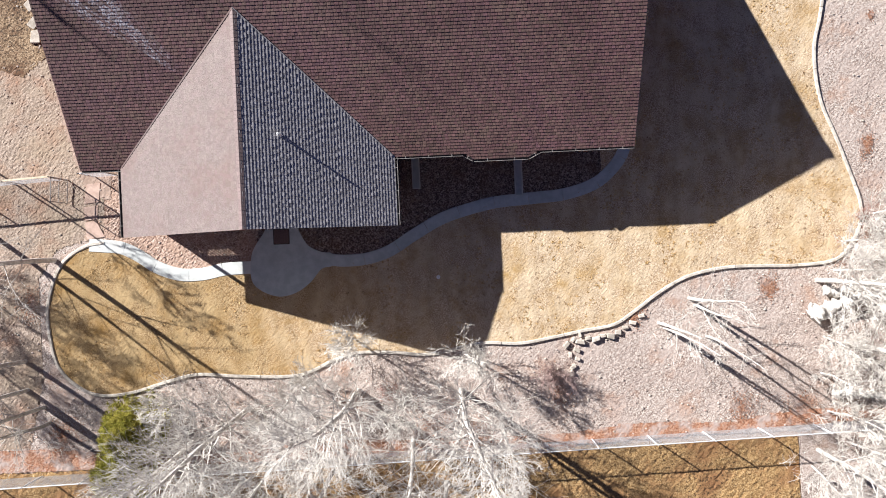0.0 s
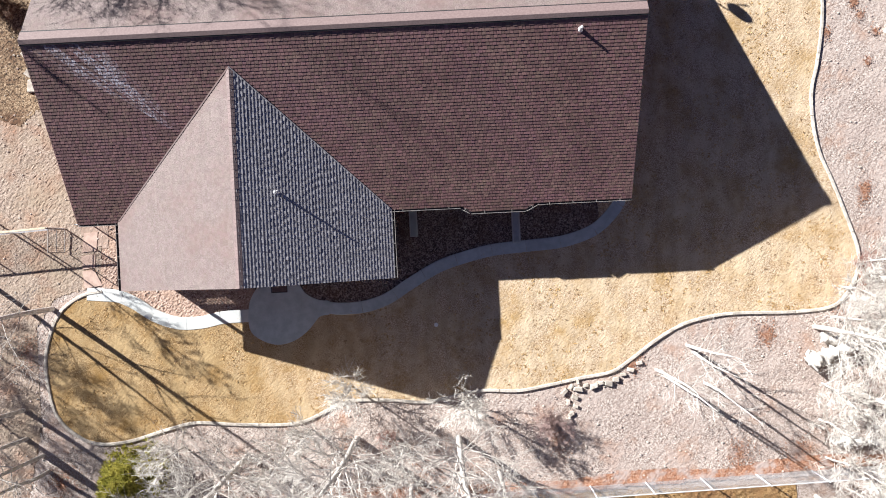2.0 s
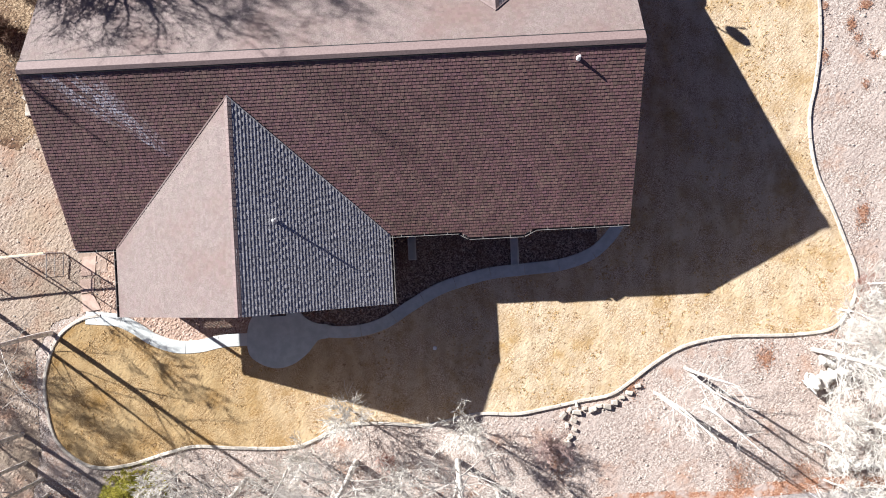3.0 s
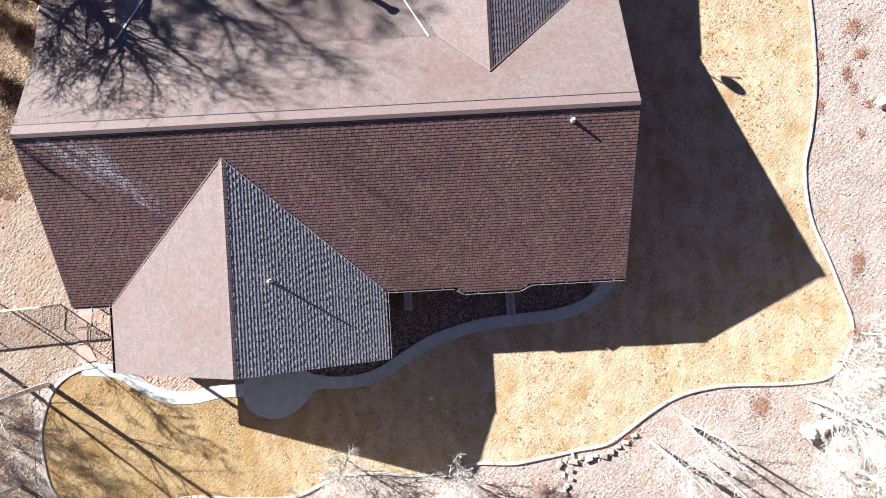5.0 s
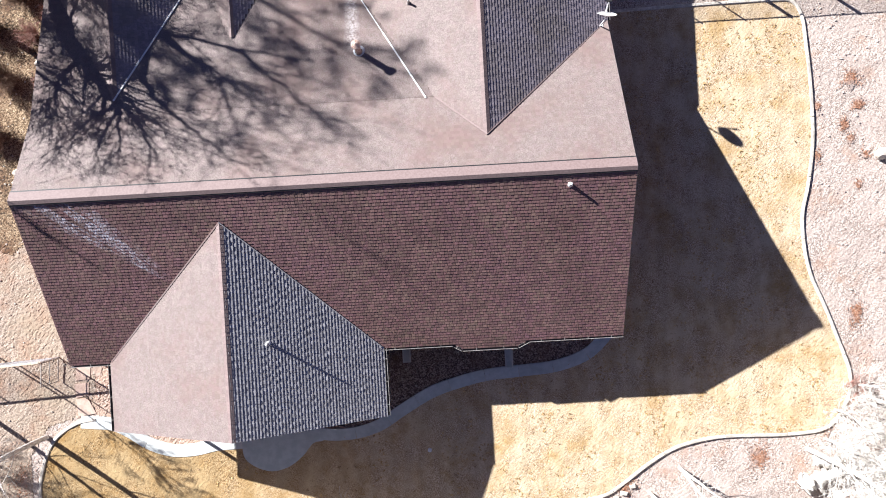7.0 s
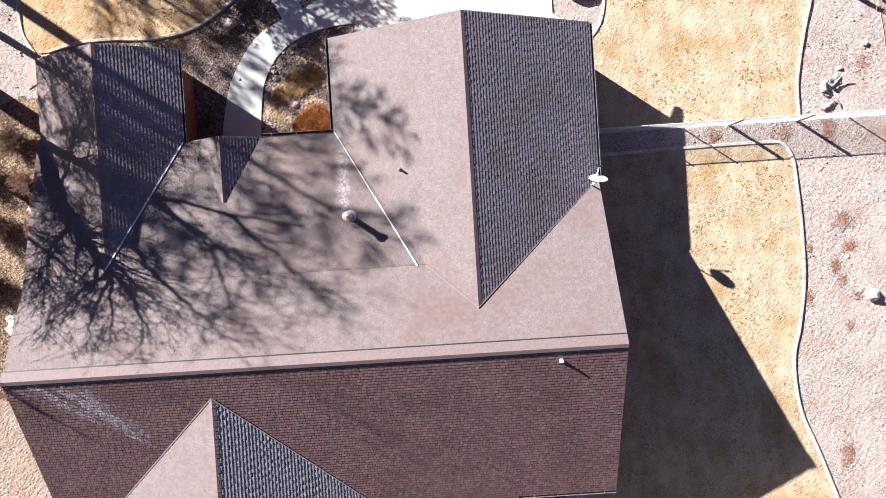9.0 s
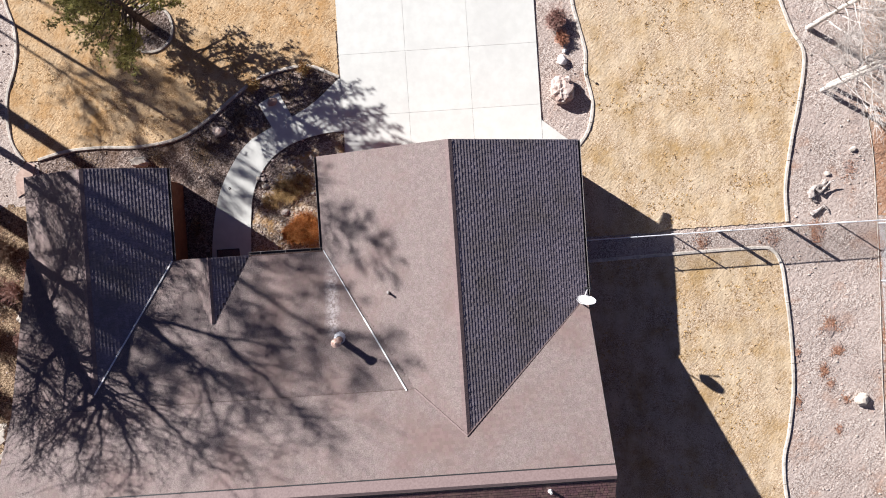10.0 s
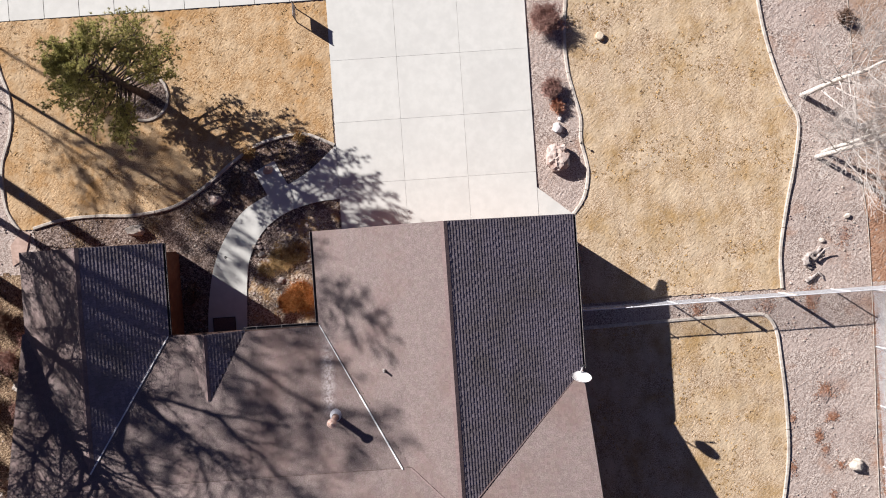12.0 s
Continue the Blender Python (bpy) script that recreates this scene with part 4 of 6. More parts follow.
for sgn, wide in ((-1, 0.14), (1, 0.33)):
    vent = [(X0, 11, RIDGE + 0.045), (X1, 11, RIDGE + 0.045), (X1, 11 + sgn * wide, RIDGE + 0.045 - PITCH * wide), (X0, 11 + sgn * wide, RIDGE + 0.045 - PITCH * wide)]
    low = [(x, y, z - 0.03) for x, y, z in vent]
    cover = part("ridge_vent", (vent + low, [(0, 1, 2, 3), (2, 6, 7, 3), (0, 3, 7, 4), (1, 5, 6, 2), (4, 7, 6, 5)]), "ridge", house, "long raised ridge vent")
    y0, y1 = 11 + sgn * (wide + 0.004), 11 + sgn * (wide + 0.045)
    part("vent_slot", ([(X0, y0, RIDGE + 0.03 - PITCH * wide), (X1, y0, RIDGE + 0.03 - PITCH * wide), (X1, y1, RIDGE + 0.012 - PITCH * wide), (X0, y1, RIDGE + 0.012 - PITCH * wide)], [(0, 1, 2, 3)]), "black", cover, "dark vent slot")


def wall(points, a, b, words=""):
    """A wall slab .2 thick between two plan points, its top line given as (share, height)."""
    (ax, ay), (bx, by) = a, b
    k = math.hypot(bx - ax, by - ay)
    nx, ny = -(by - ay) / k * 0.1, (bx - ax) / k * 0.1
    prof = [(0, -0.1), (1, -0.1)] + points[::-1]
    verts = [(ax + (bx - ax) * t + s * nx, ay + (by - ay) * t + s * ny, z) for s in (-1, 1) for t, z in prof]
    n = len(prof)
    faces = [tuple(range(n))[::-1], tuple(range(n, 2 * n))] + [(i, (i + 1) % n, n + (i + 1) % n, n + i) for i in range(n)]
    return part("wall", (verts, faces), "siding", house, words)


flat = [(0, 2.86), (1, 2.86)]
high = [(0, 3.0), (1, 3.0)]
WLX0, WLX1, RY = -14.3, 7.1, 5.15
wall(flat, (WLX0, RY), (-12.55, RY))
wall(flat, (-2.6, RY), (0.95, RY)), wall(flat, (0.95, RY), (1.3, 4.8)), wall(flat, (1.3, 4.8), (3.2, 4.8)), wall(flat, (3.2, 4.8), (3.6, RY)), wall(flat, (3.6, RY), (WLX1, RY))
wall(flat, (-12.55, RY), (-12.55, 4.3)), wall(flat, (-2.6, 2.05), (-2.6, RY)), wall(flat, (-12.45, 4.3), (-10.8, 4.3)), wall(flat, (-10.8, 4.2), (-10.8, 2.15))
wall(flat, (-10.9, 2.05), (-2.6, 2.05))
gable = wall([(0, 2.9), (0.49, WZ - 0.3), (1, 2.9)], (-12.55, 2.05), (-2.6, 2.05))
for v in gable.data.vertices:
    v.co.z = max(v.co.z, 2.625)
low = [(0, 0.72), (1, 0.72)]
wall(low, (-12.6, 2.05), (-11.0, 2.05)), wall(low, (-12.6, 4.2), (-12.6, 2.15))
part("porch_rail", box(-12.65, -11.0, 2.0, 2.1, 1.1, 1.34, 0.01), "trim", house)
part("porch_rail", box(-12.65, -12.55, 2.11, 4.2, 1.1, 1.2, 0.01), "trim", house)
part("porch_post", box(-12.66, -12.54, 1.98, 2.1, 0.72, 2.62, 0.01), "trim", house)
for k in range(9):
    part("slat", box(-12.45 + k * 0.16, -12.38 + k * 0.16, 2.03, 2.07, 0.72, 1.1), "trim", house)
wall([(0, 2.75), (0.5, 6.0), (0.94, 2.9), (1, 2.62)], (WLX1, RY), (WLX1, 17.2))
wall(high, (WLX1, 17.2), (WLX1, 22.9)), wall(flat, (-2.3, 23.0), (-2.3, 19.2)), wall(flat, (-2.3, 19.2), (-9.4, 19.2)), wall(flat, (-9.4, 19.2), (-9.4, 22.95))
wall([(0, 2.98), (0.499, GZ - 0.22), (1, 2.98)], (WLX1 + 0.1, 23.0), (-2.3, 23.0))
wall([(0, 2.62), (0.46, LZ - 0.3), (1, 2.5)], (-9.4, 22.95), (-14.2, 22.95))
wall([(0, 2.5), (0.2, 2.5), (0.62, 5.3), (0.67, 5.8), (1, 2.75)], (-14.25, 22.95), (-14.25, RY))


def gutter(a, b, z, straps=True):
    """A half-round trough along an eave, with pale hanger straps."""
    (ax, ay), (bx, by) = a, b
    k = math.hypot(bx - ax, by - ay)
    ux, uy = (bx - ax) / k, (by - ay) / k
    ox, oy = uy, -ux
    prof = [(0.01, 0.0), (0.01, -0.09), (0.035, -0.12), (0.095, -0.12), (0.12, -0.07), (0.12, 0.005), (0.108, 0.005), (0.105, -0.06), (0.085, -0.1), (0.045, -0.1), (0.025, -0.08), (0.022, 0.0)]
    verts = [(x + ox * d, y + oy * d, z + h) for x, y in (a, b) for d, h in prof]
    n = len(prof)
    trough = part("gutter", (verts, [(i, (i + 1) % n, n + (i + 1) % n, n + i) for i in range(n)] + [tuple(range(n))[::-1], tuple(range(n, 2 * n))]), "gutter", house, "dark brown metal gutter")
    part("gutter_lip", rod([(x + ox * 0.118, y + oy * 0.118, z + 0.008) for x, y in (a, b)], 0.008, 6), "dull_metal", trough, "brighter metal lip")
    m = max(1, int(k / 0.92)) if straps else 0
    for i in range(m):
        t = (i + 0.5) * k / m
        cx, cy = ax + ux * t, ay + uy * t
        vs = []
        for w in (-0.008, 0.008):
            for d in (0.0, 0.122):
                for h in (0.006, 0.016):
                    vs.append((cx + ux * w + ox * d, cy + uy * w + oy * d, z + h))
        part("hanger", (vs, [(0, 1, 3, 2), (4, 6, 7, 5), (0, 4, 5, 1), (2, 3, 7, 6), (1, 5, 7, 3), (0, 2, 6, 4)]), "dull_metal", trough)


gutter((X0, 4.57), (WX0, 4.57), EV - 0.03)
gutter((WX0, 4.57), (WX0, WY), EV - 0.03)
gutter((WX1, WY), (WX1, 4.57), EV - 0.03)
gutter((WX1, 4.57), (0.72, 4.57), EV - 0.03), gutter((0.72, 4.57), (1.14, 4.33), EV - 0.08), gutter((1.14, 4.33), (3.35, 4.33), EV - 0.15), gutter((3.35, 4.33), (3.84, 4.57), EV - 0.08), gutter((3.84, 4.57), (X1, 4.57), EV - 0.03)
gutter((GX1, GEY), (GX1, GY), GE - 0.03, False), gutter((GX0, GY), (GX0, FY), GE - 0.03, False)
gutter((GX0, FY), (DX + 1.36, FY), FZ - 0.03), gutter((LX1, FY), (LX1, LY), FZ - 0.03, False)


def flashing(points, width=0.07, mat="white_metal", words="bare pale metal valley flashing"):
    line = [Vector(p) for p in points]
    verts, faces = [], []
    for i, p in enumerate(line):
        d = (line[min(i + 1, len(line) - 1)] - line[max(0, i - 1)])
        s = Vector((-d.y, d.x, 0)).normalized() * width / 2
        verts += [tuple(p + s + Vector((0, 0, 0.045))), tuple(p - s + Vector((0, 0, 0.045))), tuple(p + s), tuple(p - s)]
    for i in range(len(line) - 1):
        k = 4 * i
        faces += [(k, k + 1, k + 5, k + 4), (k + 2, k, k + 4, k + 6), (k + 1, k + 3, k + 7, k + 5)]
    part("valley_flashing", (verts, faces), mat, house, words)


flashing([(GX0 + 0.02, FY, FZ), (-1.3, 16.95, FZ + (BZ - FZ) * 0.5 - 0.012)], 0.03, "galvanised", "dull metal valley flashing")
flashing([(-1.3, 16.95, FZ + (BZ - FZ) * 0.5 - 0.012), (0.24, BY - 0.03, BZ)], 0.055)
flashing([(LX1 + 0.0, FY - 0.02, FZ), (LR, LP, LZ)], 0.05)
flashing([(GX1 - 0.1, GEY - 0.1, GE + 0.02), (GR, GP, GZ)], 0.03, "ridge", "worn shingled valley")
flashing([(VB, BY, BZ), (GR, GP, GZ)], 0.06, "ridge", "worn shingled valley")
flashing([(WX1 - 0.05, 4.6, EV + 0.01), (WR, WP, WZ)], 0.035, "pale_grey", "pale grey shingled valley")
flashing([(WX0 + 0.05, 4.6, EV - 0.01), (WR, WP, WZ - 0.02)], 0.05, "sunlit", "shingled valley in the sunlit tone")


def stack(name, words, x, y, z, h, r, cap, mat, flash=True):
    ob = thing(name, words, "roof vent", "roof vents")
    part("pipe", tubes([((x, y, z - 0.15), (x, y, z + h), r, r), ((x, y, z + h), (x, y, z + h + 0.01), r, r * 0.3)], 14), mat, ob)
    if cap:
        part("cap", tubes([((x, y, z + h + 0.03), (x, y, z + h + 0.12), cap, cap), ((x, y, z + h + 0.12), (x, y, z + h + 0.2), cap, 0.02), ((x, y, z + h + 0.029), (x, y, z + h + 0.03), 0.01, cap)], 16), mat, ob)
    if flash:
        part("collar", tubes([((x, y, z - 0.12), (x, y, z + 0.09), r * 2.6, r * 1.2)], 14), mat if mat != "rust" else "galvanised", ob)
    return ob


def roof_z(y):
    return RIDGE - PITCH * abs(y - 11)


stack("plumbing_vent", "white plastic plumbing vent through the rear wing roof", -6.16, 5.27, WZ - WM * 1.36, 0.36, 0.042, 0, "white_metal")
stack("plumbing_vent", "white metal vent near the main ridge", 5.25, 10.5, roof_z(10.5), 0.25, 0.048, 0, "white_metal")
stack("plumbing_vent", "small plumbing vent through the garage roof", -0.22, 17.9, GZ - GM * (GR + 0.22), 0.3, 0.04, 0, "dull_metal")
stack("chimney_flue", "rusty pinkish metal chimney flue with a round cap", -2.25, 16.2, BZ - FM * 2.0, 0.95, 0.12, 0.18, "rust")


def satellite_dish(x, y, z):
    ob = thing("satellite_dish", "white satellite dish bolted to the roof edge", "satellite dish")
    part("mast", rod([(x - 0.05, y - 0.1, z - 0.1), (x - 0.05, y - 0.1, z + 0.55), (x, y - 0.03, z + 0.83)], 0.03, 10), "white_metal", ob)
    part("foot", box(x - 0.17, x + 0.07, y - 0.2, y, z - 0.1, z - 0.04, 0.005), "white_metal", ob)
    axis = Vector((0.12, 0.82, 0.46)).normalized()
    u = axis.cross(Vector((0, 0, 1))).normalized()
    v = axis.cross(u)
    c = Vector((x, y, z + 0.85))
    verts, faces = [], []
    rings, n = 6, 28
    for side in (0, 1):
        for i in range(rings + 1):
            q = i / rings
            for k in range(n):
                a = 2 * math.pi * k / n
                verts.append(tuple(c + u * (0.38 * q * math.cos(a)) + v * (0.33 * q * math.sin(a)) + axis * (0.1 * q * q + side * 0.012 - 0.012)))
    m = (rings + 1) * n
    for side in (0, 1):
        for i in range(rings):
            for k in range(n):
                k2 = (k + 1) % n
                f = (side * m + i * n + k, side * m + i * n + k2, side * m + (i + 1) * n + k2, side * m + (i + 1) * n + k)
                faces.append(f if side else f[::-1])
    for k in range(n):
        k2 = (k + 1) % n
        faces.append((rings * n + k, rings * n + k2, m + rings * n + k2, m + rings * n + k))
    smooth(part("reflector", (verts, faces), "white_metal", ob))
    tip = c + axis * 0.55 + v * 0.12
    part("arm", rod([tuple(c + v * 0.3 + axis * 0.06), tuple(tip)], 0.024, 8), "white_metal", ob)
    part("receiver", tubes([(tuple(tip - u * 0.12), tuple(tip + u * 0.12), 0.035, 0.035)], 10), "black", ob)
    return ob


satellite_dish(7.36, 17.02, 3.15)


# ---- trees ----
def grow(r, base, height, lean, thick, limbs, subs, twigs, start=0.25, reach=0.36, rise=(0.5, 1.1), thin=0.004, spine=None):
    """Pieces of a bare tree: the trunk, and the limbs with their twigs."""
    trunk, wood = [], []
    p = Vector(base)
    d = Vector((lean[0], lean[1], 1)).normalized()
    n = 12
    sway = 0.02 if height > 7.6 else 0.05
    line = [(p.copy(), thick)]
    for i in range(n):
        d = (d + Vector((r.gauss(0, sway), r.gauss(0, sway), 0.01))).normalized()
        p = p + d * (height / n)
        line.append((p.copy(), thick * (1 - (i + 1) / n) ** 0.8 + 0.008))
    if spine:
        line = [(Vector(q), thick * (1 - 0.9 * i / len(spine)) ** 0.8) for i, q in enumerate(spine)]
        n = len(spine) - 1
    for (a, ra), (b, rb) in zip(line, line[1:]):
        trunk.append((tuple(a), tuple(b), ra, rb))

    def bough(p, d, length, rad, k, curl):
        pts = [p.copy()]
        for i in range(k):
            d = (d + Vector((r.gauss(0, 0.1), r.gauss(0, 0.1), curl + r.gauss(0, 0.07)))).normalized()
            q = p + d * (length / k)
            wood.append((tuple(p), tuple(q), max(thin, rad * (1 - i / k) ** 0.9), max(thin, rad * (1 - (i + 1) / k) ** 0.9)))
            p = q
            pts.append(p.copy())
        return pts, d

    turn = r.uniform(0, 6.28)
    for i in range(limbs):
        f = start + (0.98 - start) * (i + r.random()) / limbs
        k = min(n - 1, int(f * n))
        q = line[k][0].lerp(line[k + 1][0], f * n - k)
        turn += 2.4 + r.uniform(-0.5, 0.5)
        up = r.uniform(*rise)
        dv = Vector((math.cos(turn), math.sin(turn), up)).normalized()
        length = height * reach * (1.12 - f) ** 0.7 * r.uniform(0.75, 1.2)
        pts, _ = bough(q, dv, length, max(0.011, line[k][1] * 0.3), 6, 0.05)
        for j in range(subs):
            g = r.uniform(0.2, 1.0)
            m = min(5, int(g * 6))
            o = pts[m].lerp(pts[m + 1], g * 6 - m)
            d2 = (dv * 0.95 + Vector((r.gauss(0, 0.45), r.gauss(0, 0.45), r.gauss(0.1, 0.3)))).normalized()
            l2 = length * r.uniform(0.22, 0.5) * (1.25 - 0.6 * g)
            pts2, _ = bough(o, d2, l2, max(thin, 0.006 * height / 9), 3, 0.03)
            for w in range(twigs):
                o3 = pts2[r.randrange(1, 4)]
                d3 = (d2 * 0.8 + Vector((r.gauss(0, 0.5), r.gauss(0, 0.5), r.gauss(0.1, 0.35)))).normalized()
                bough(o3, d3, l2 * r.uniform(0.35, 0.85), thin, 2, 0.0)
    return trunk, wood


def bare_tree(words, x, y, height, lean=(0, 0), thick=0.11, limbs=26, subs=6, twigs=4, seed=0, bark="bark", twig="twig", group="bare aspens", start=0.25, reach=0.36, rise=(0.5, 1.1), stems=1, thin=0.0042, spine=None):
    r = random.Random(seed)
    ob = thing("tree", words, "tree", group)
    for s in range(stems):
        off = (r.uniform(-0.3, 0.3), r.uniform(-0.3, 0.3)) if s else (0, 0)
        ln = (lean[0] + r.uniform(-0.14, 0.14), lean[1] + r.uniform(-0.14, 0.14)) if s else lean
        trunk, wood = grow(r, (x + off[0], y + off[1], -0.1), height * (1 - 0.13 * s), ln, thick * (1 - 0.15 * s), limbs, subs, twigs, start, reach, rise, thin, spine)
        smooth(part("trunk", tubes(trunk, 9), bark, ob))
        part("crown", tubes(wood, 3), twig, ob, "bare pale branches and twigs" if twig != "dark_bark" else "bare branches")
    return ob


ASPENS = [  # x, y, height, lean x, lean y, trunk radius, limbs, subs, twigs
    (0.21, -5.55, 14.0, 0.0, 0.0, 0.13, 58, 9, 6),
    (-4.29, -5.4, 13.5, -0.03, 0.02, 0.13, 58, 9, 6),
    (-9.2, -5.95, 13.0, -0.03, -0.04, 0.13, 58, 9, 6),
    (-6.9, -7.0, 11.0, 0.02, 0.03, 0.1, 38, 9, 6),
    (-11.6, -7.2, 11.0, 0.0, 0.0, 0.1, 38, 9, 6),
    (-2.0, -7.6, 11.0, 0.03, 0.0, 0.1, 26, 8, 6),
    (-8.0, -9.9, 8.5, -0.02, 0.0, 0.1, 38, 9, 6),
    (-5.6, -8.9, 8.5, 0.0, 0.0, 0.1, 38, 9, 6),
    (-9.6, -9.2, 8.5, 0.0, 0.0, 0.1, 38, 9, 6),
    (-0.6, -9.6, 8.5, 0.0, 0.0, 0.1, 38, 9, 6),
    (1.9, -7.1, 7.0, 0.0, 0.0, 0.09, 26, 8, 6),
    (10.5, -1.94, 5.6, 0.04, 0.03, 0.075, 14, 5, 3),
    (10.75, -2.25, 5.2, 0.03, 0.0, 0.07, 12, 5, 3),
    (9.1, -2.97, 5.4, 0.02, -0.03, 0.07, 12, 5, 3),
    (9.35, -3.2, 5.0, 0.05, -0.02, 0.06, 12, 5, 3),
    (11.2, -3.65, 4.6, 0.04, 0.0, 0.06, 10, 5, 3),
    (16.2, -1.4, 8.5, 0.04, 0.05, 0.11, 38, 9, 6),
    (17.4, -4.2, 8.5, 0.02, -0.02, 0.12, 38, 9, 6),
    (15.9, -8.9, 8.0, 0.0, 0.0, 0.1, 38, 9, 6),
    (18.2, -9.3, 9.0, 0.05, 0.0, 0.11, 38, 9, 6),
    (19.3, 0.6, 8.0, 0.0, 0.05, 0.1, 26, 7, 5),
    (-19.05, -3.43, 8.5, -0.05, 0.02, 0.1, 18, 6, 4),
    (-18.99, -4.7, 8.0, -0.05, 0.0, 0.09, 16, 6, 4),
    (-18.3, -5.5, 8.0, -0.03, 0.02, 0.09, 16, 6, 4),
    (-18.1, -6.2, 7.5, -0.06, -0.03, 0.09, 16, 6, 4),
    (-17.55, 1.0, 10.0, -0.06, 0.02, 0.115, 20, 7, 5),
    (-20.2, 2.2, 7.5, -0.03, 0.05, 0.1, 16, 7, 5),
    (19.2, 25.3, 7.5, 0.05, 0.04, 0.11, 44, 9, 6),
    (18.73, 28.07, 7.6, 0.08, 0.08, 0.12, 48, 9, 6),
    (21.3, 26.6, 7.0, 0.04, 0.02, 0.07, 40, 8, 5),
]
for i, (x, y, h, lx, ly, th, a, b, c) in enumerate(ASPENS):
    size = "tall" if h > 7.9 else "slender" if h < 6 else "young"
    bare_tree("%s leafless white-barked aspen standing in gravel" % size, x, y, h, (lx, ly), th, a, b, c, 100 + i, twig="grey_twig" if y > 20 else "twig", start=0.16 if y > 20 else 0.12 if h > 9.9 and y < -3 else 0.2, reach=0.5 if y > 20 else 0.36 if h < 10 else 3.1 / h, thin=0.0045 if y > 20 else 0.0042, stems=2 if i == 27 else 1)
bare_tree("small leafless sapling with pale twigs by the lawn", -4.45, -3.0, 3.0, (0, 0), 0.04, 34, 8, 5, 151, group="saplings", start=0.1, reach=0.5, thin=0.0065)
bare_tree("small leafless sapling with pale twigs at the kerb", 0.4, -3.9, 3.2, (0, 0), 0.04, 34, 8, 5, 152, group="saplings", start=0.1, reach=0.5, thin=0.0065)
for i, (x, y, h) in enumerate(((17.0, -1.0, 4.0), (18.3, -2.9, 4.5), (17.8, -5.0, 4.2), (16.4, -7.2, 4.0), (18.9, -0.2, 4.2), (-7.4, -5.6, 4.5), (-2.2, -5.9, 4.5), (-6.3, -4.9, 3.2), (19.6, -4.0, 4.5), (-12.0, -5.4, 3.6), (17.2, -8.6, 4.5), (16.4, -3.9, 3.4), (17.9, -2.2, 3.8), (19.2, -5.6, 4.2), (16.2, -5.5, 3.0), (17.5, 0.3, 3.4), (15.6, -9.6, 4.0), (19.0, -7.6, 4.4), (18.4, 1.4, 3.0), (19.8, -1.6, 4.4))):
    bare_tree("low many-branched aspen sapling with white twigs", x, y, h, (0, 0), 0.045, 34, 8, 5, 180 + i, group="saplings", start=0.06, reach=0.42, thin=0.006)
HEAVY_LIMBS = [  # radius at the fork, number of forks, then the line that the limb follows
    (0.38, 0, [(-18.7, 23.15, -0.1), (-17.9, 22.55, 1.6), (-17.05, 21.95, 3.2), (-16.52, 21.39, 4.2)]),
    (0.3, 40, [(-16.52, 21.39, 4.2), (-16.37, 20.02, 4.98), (-16.37, 19.05, 5.93), (-16.16, 18.48, 6.63), (-16.0, 18.02, 7.3)]),
    (0.085, 9, [(-16.0, 18.02, 7.3), (-17.47, 17.57, 7.88), (-19.07, 16.88, 9.04)]),
    (0.075, 9, [(-16.0, 18.02, 7.3), (-17.4, 17.39, 8.61), (-18.69, 17.02, 10.09)]),
    (0.075, 9, [(-16.0, 18.02, 7.3), (-17.09, 17.72, 8.75), (-18.44, 17.42, 10.51)]),
    (0.085, 9, [(-16.0, 18.02, 7.3), (-16.39, 17.93, 8.8), (-17.81, 17.8, 10.95)]),
    (0.09, 10, [(-16.16, 18.48, 6.63), (-16.51, 18.58, 8.33), (-16.72, 18.86, 10.39)]),
    (0.19, 34, [(-16.52, 21.39, 4.2), (-16.52, 21.76, 6.17), (-16.61, 22.25, 7.71), (-16.95, 22.61, 8.07), (-17.48, 24.13, 10.42), (-17.24, 25.59, 12.65)]),
    (0.13, 16, [(-16.61, 22.25, 7.71), (-17.04, 20.28, 8.36), (-17.52, 20.08, 9.75), (-17.81, 20.24, 11.25), (-18.12, 20.29, 12.82)]),
    (0.11, 30, [(-16.95, 22.61, 8.07), (-17.7, 22.96, 9.96), (-18.33, 23.32, 11.72), (-19.43, 23.65, 13.9)]),
    (0.1, 28, [(-17.48, 24.13, 10.42), (-17.96, 24.38, 12.2), (-18.44, 24.36, 14.48)]),
    (0.1, 40, [(-16.37, 19.05, 5.93), (-17.41, 18.62, 6.45), (-18.23, 17.56, 7.17)]),
    (0.09, 60, [(-16.37, 20.02, 4.98), (-16.4, 21.97, 5.88), (-16.04, 24.27, 6.79), (-17.92, 25.87, 6.16)]),
    (0.1, 26, [(-16.95, 22.61, 8.07), (-17.46, 22.56, 10.61), (-19.72, 22.33, 13.65)]),
]


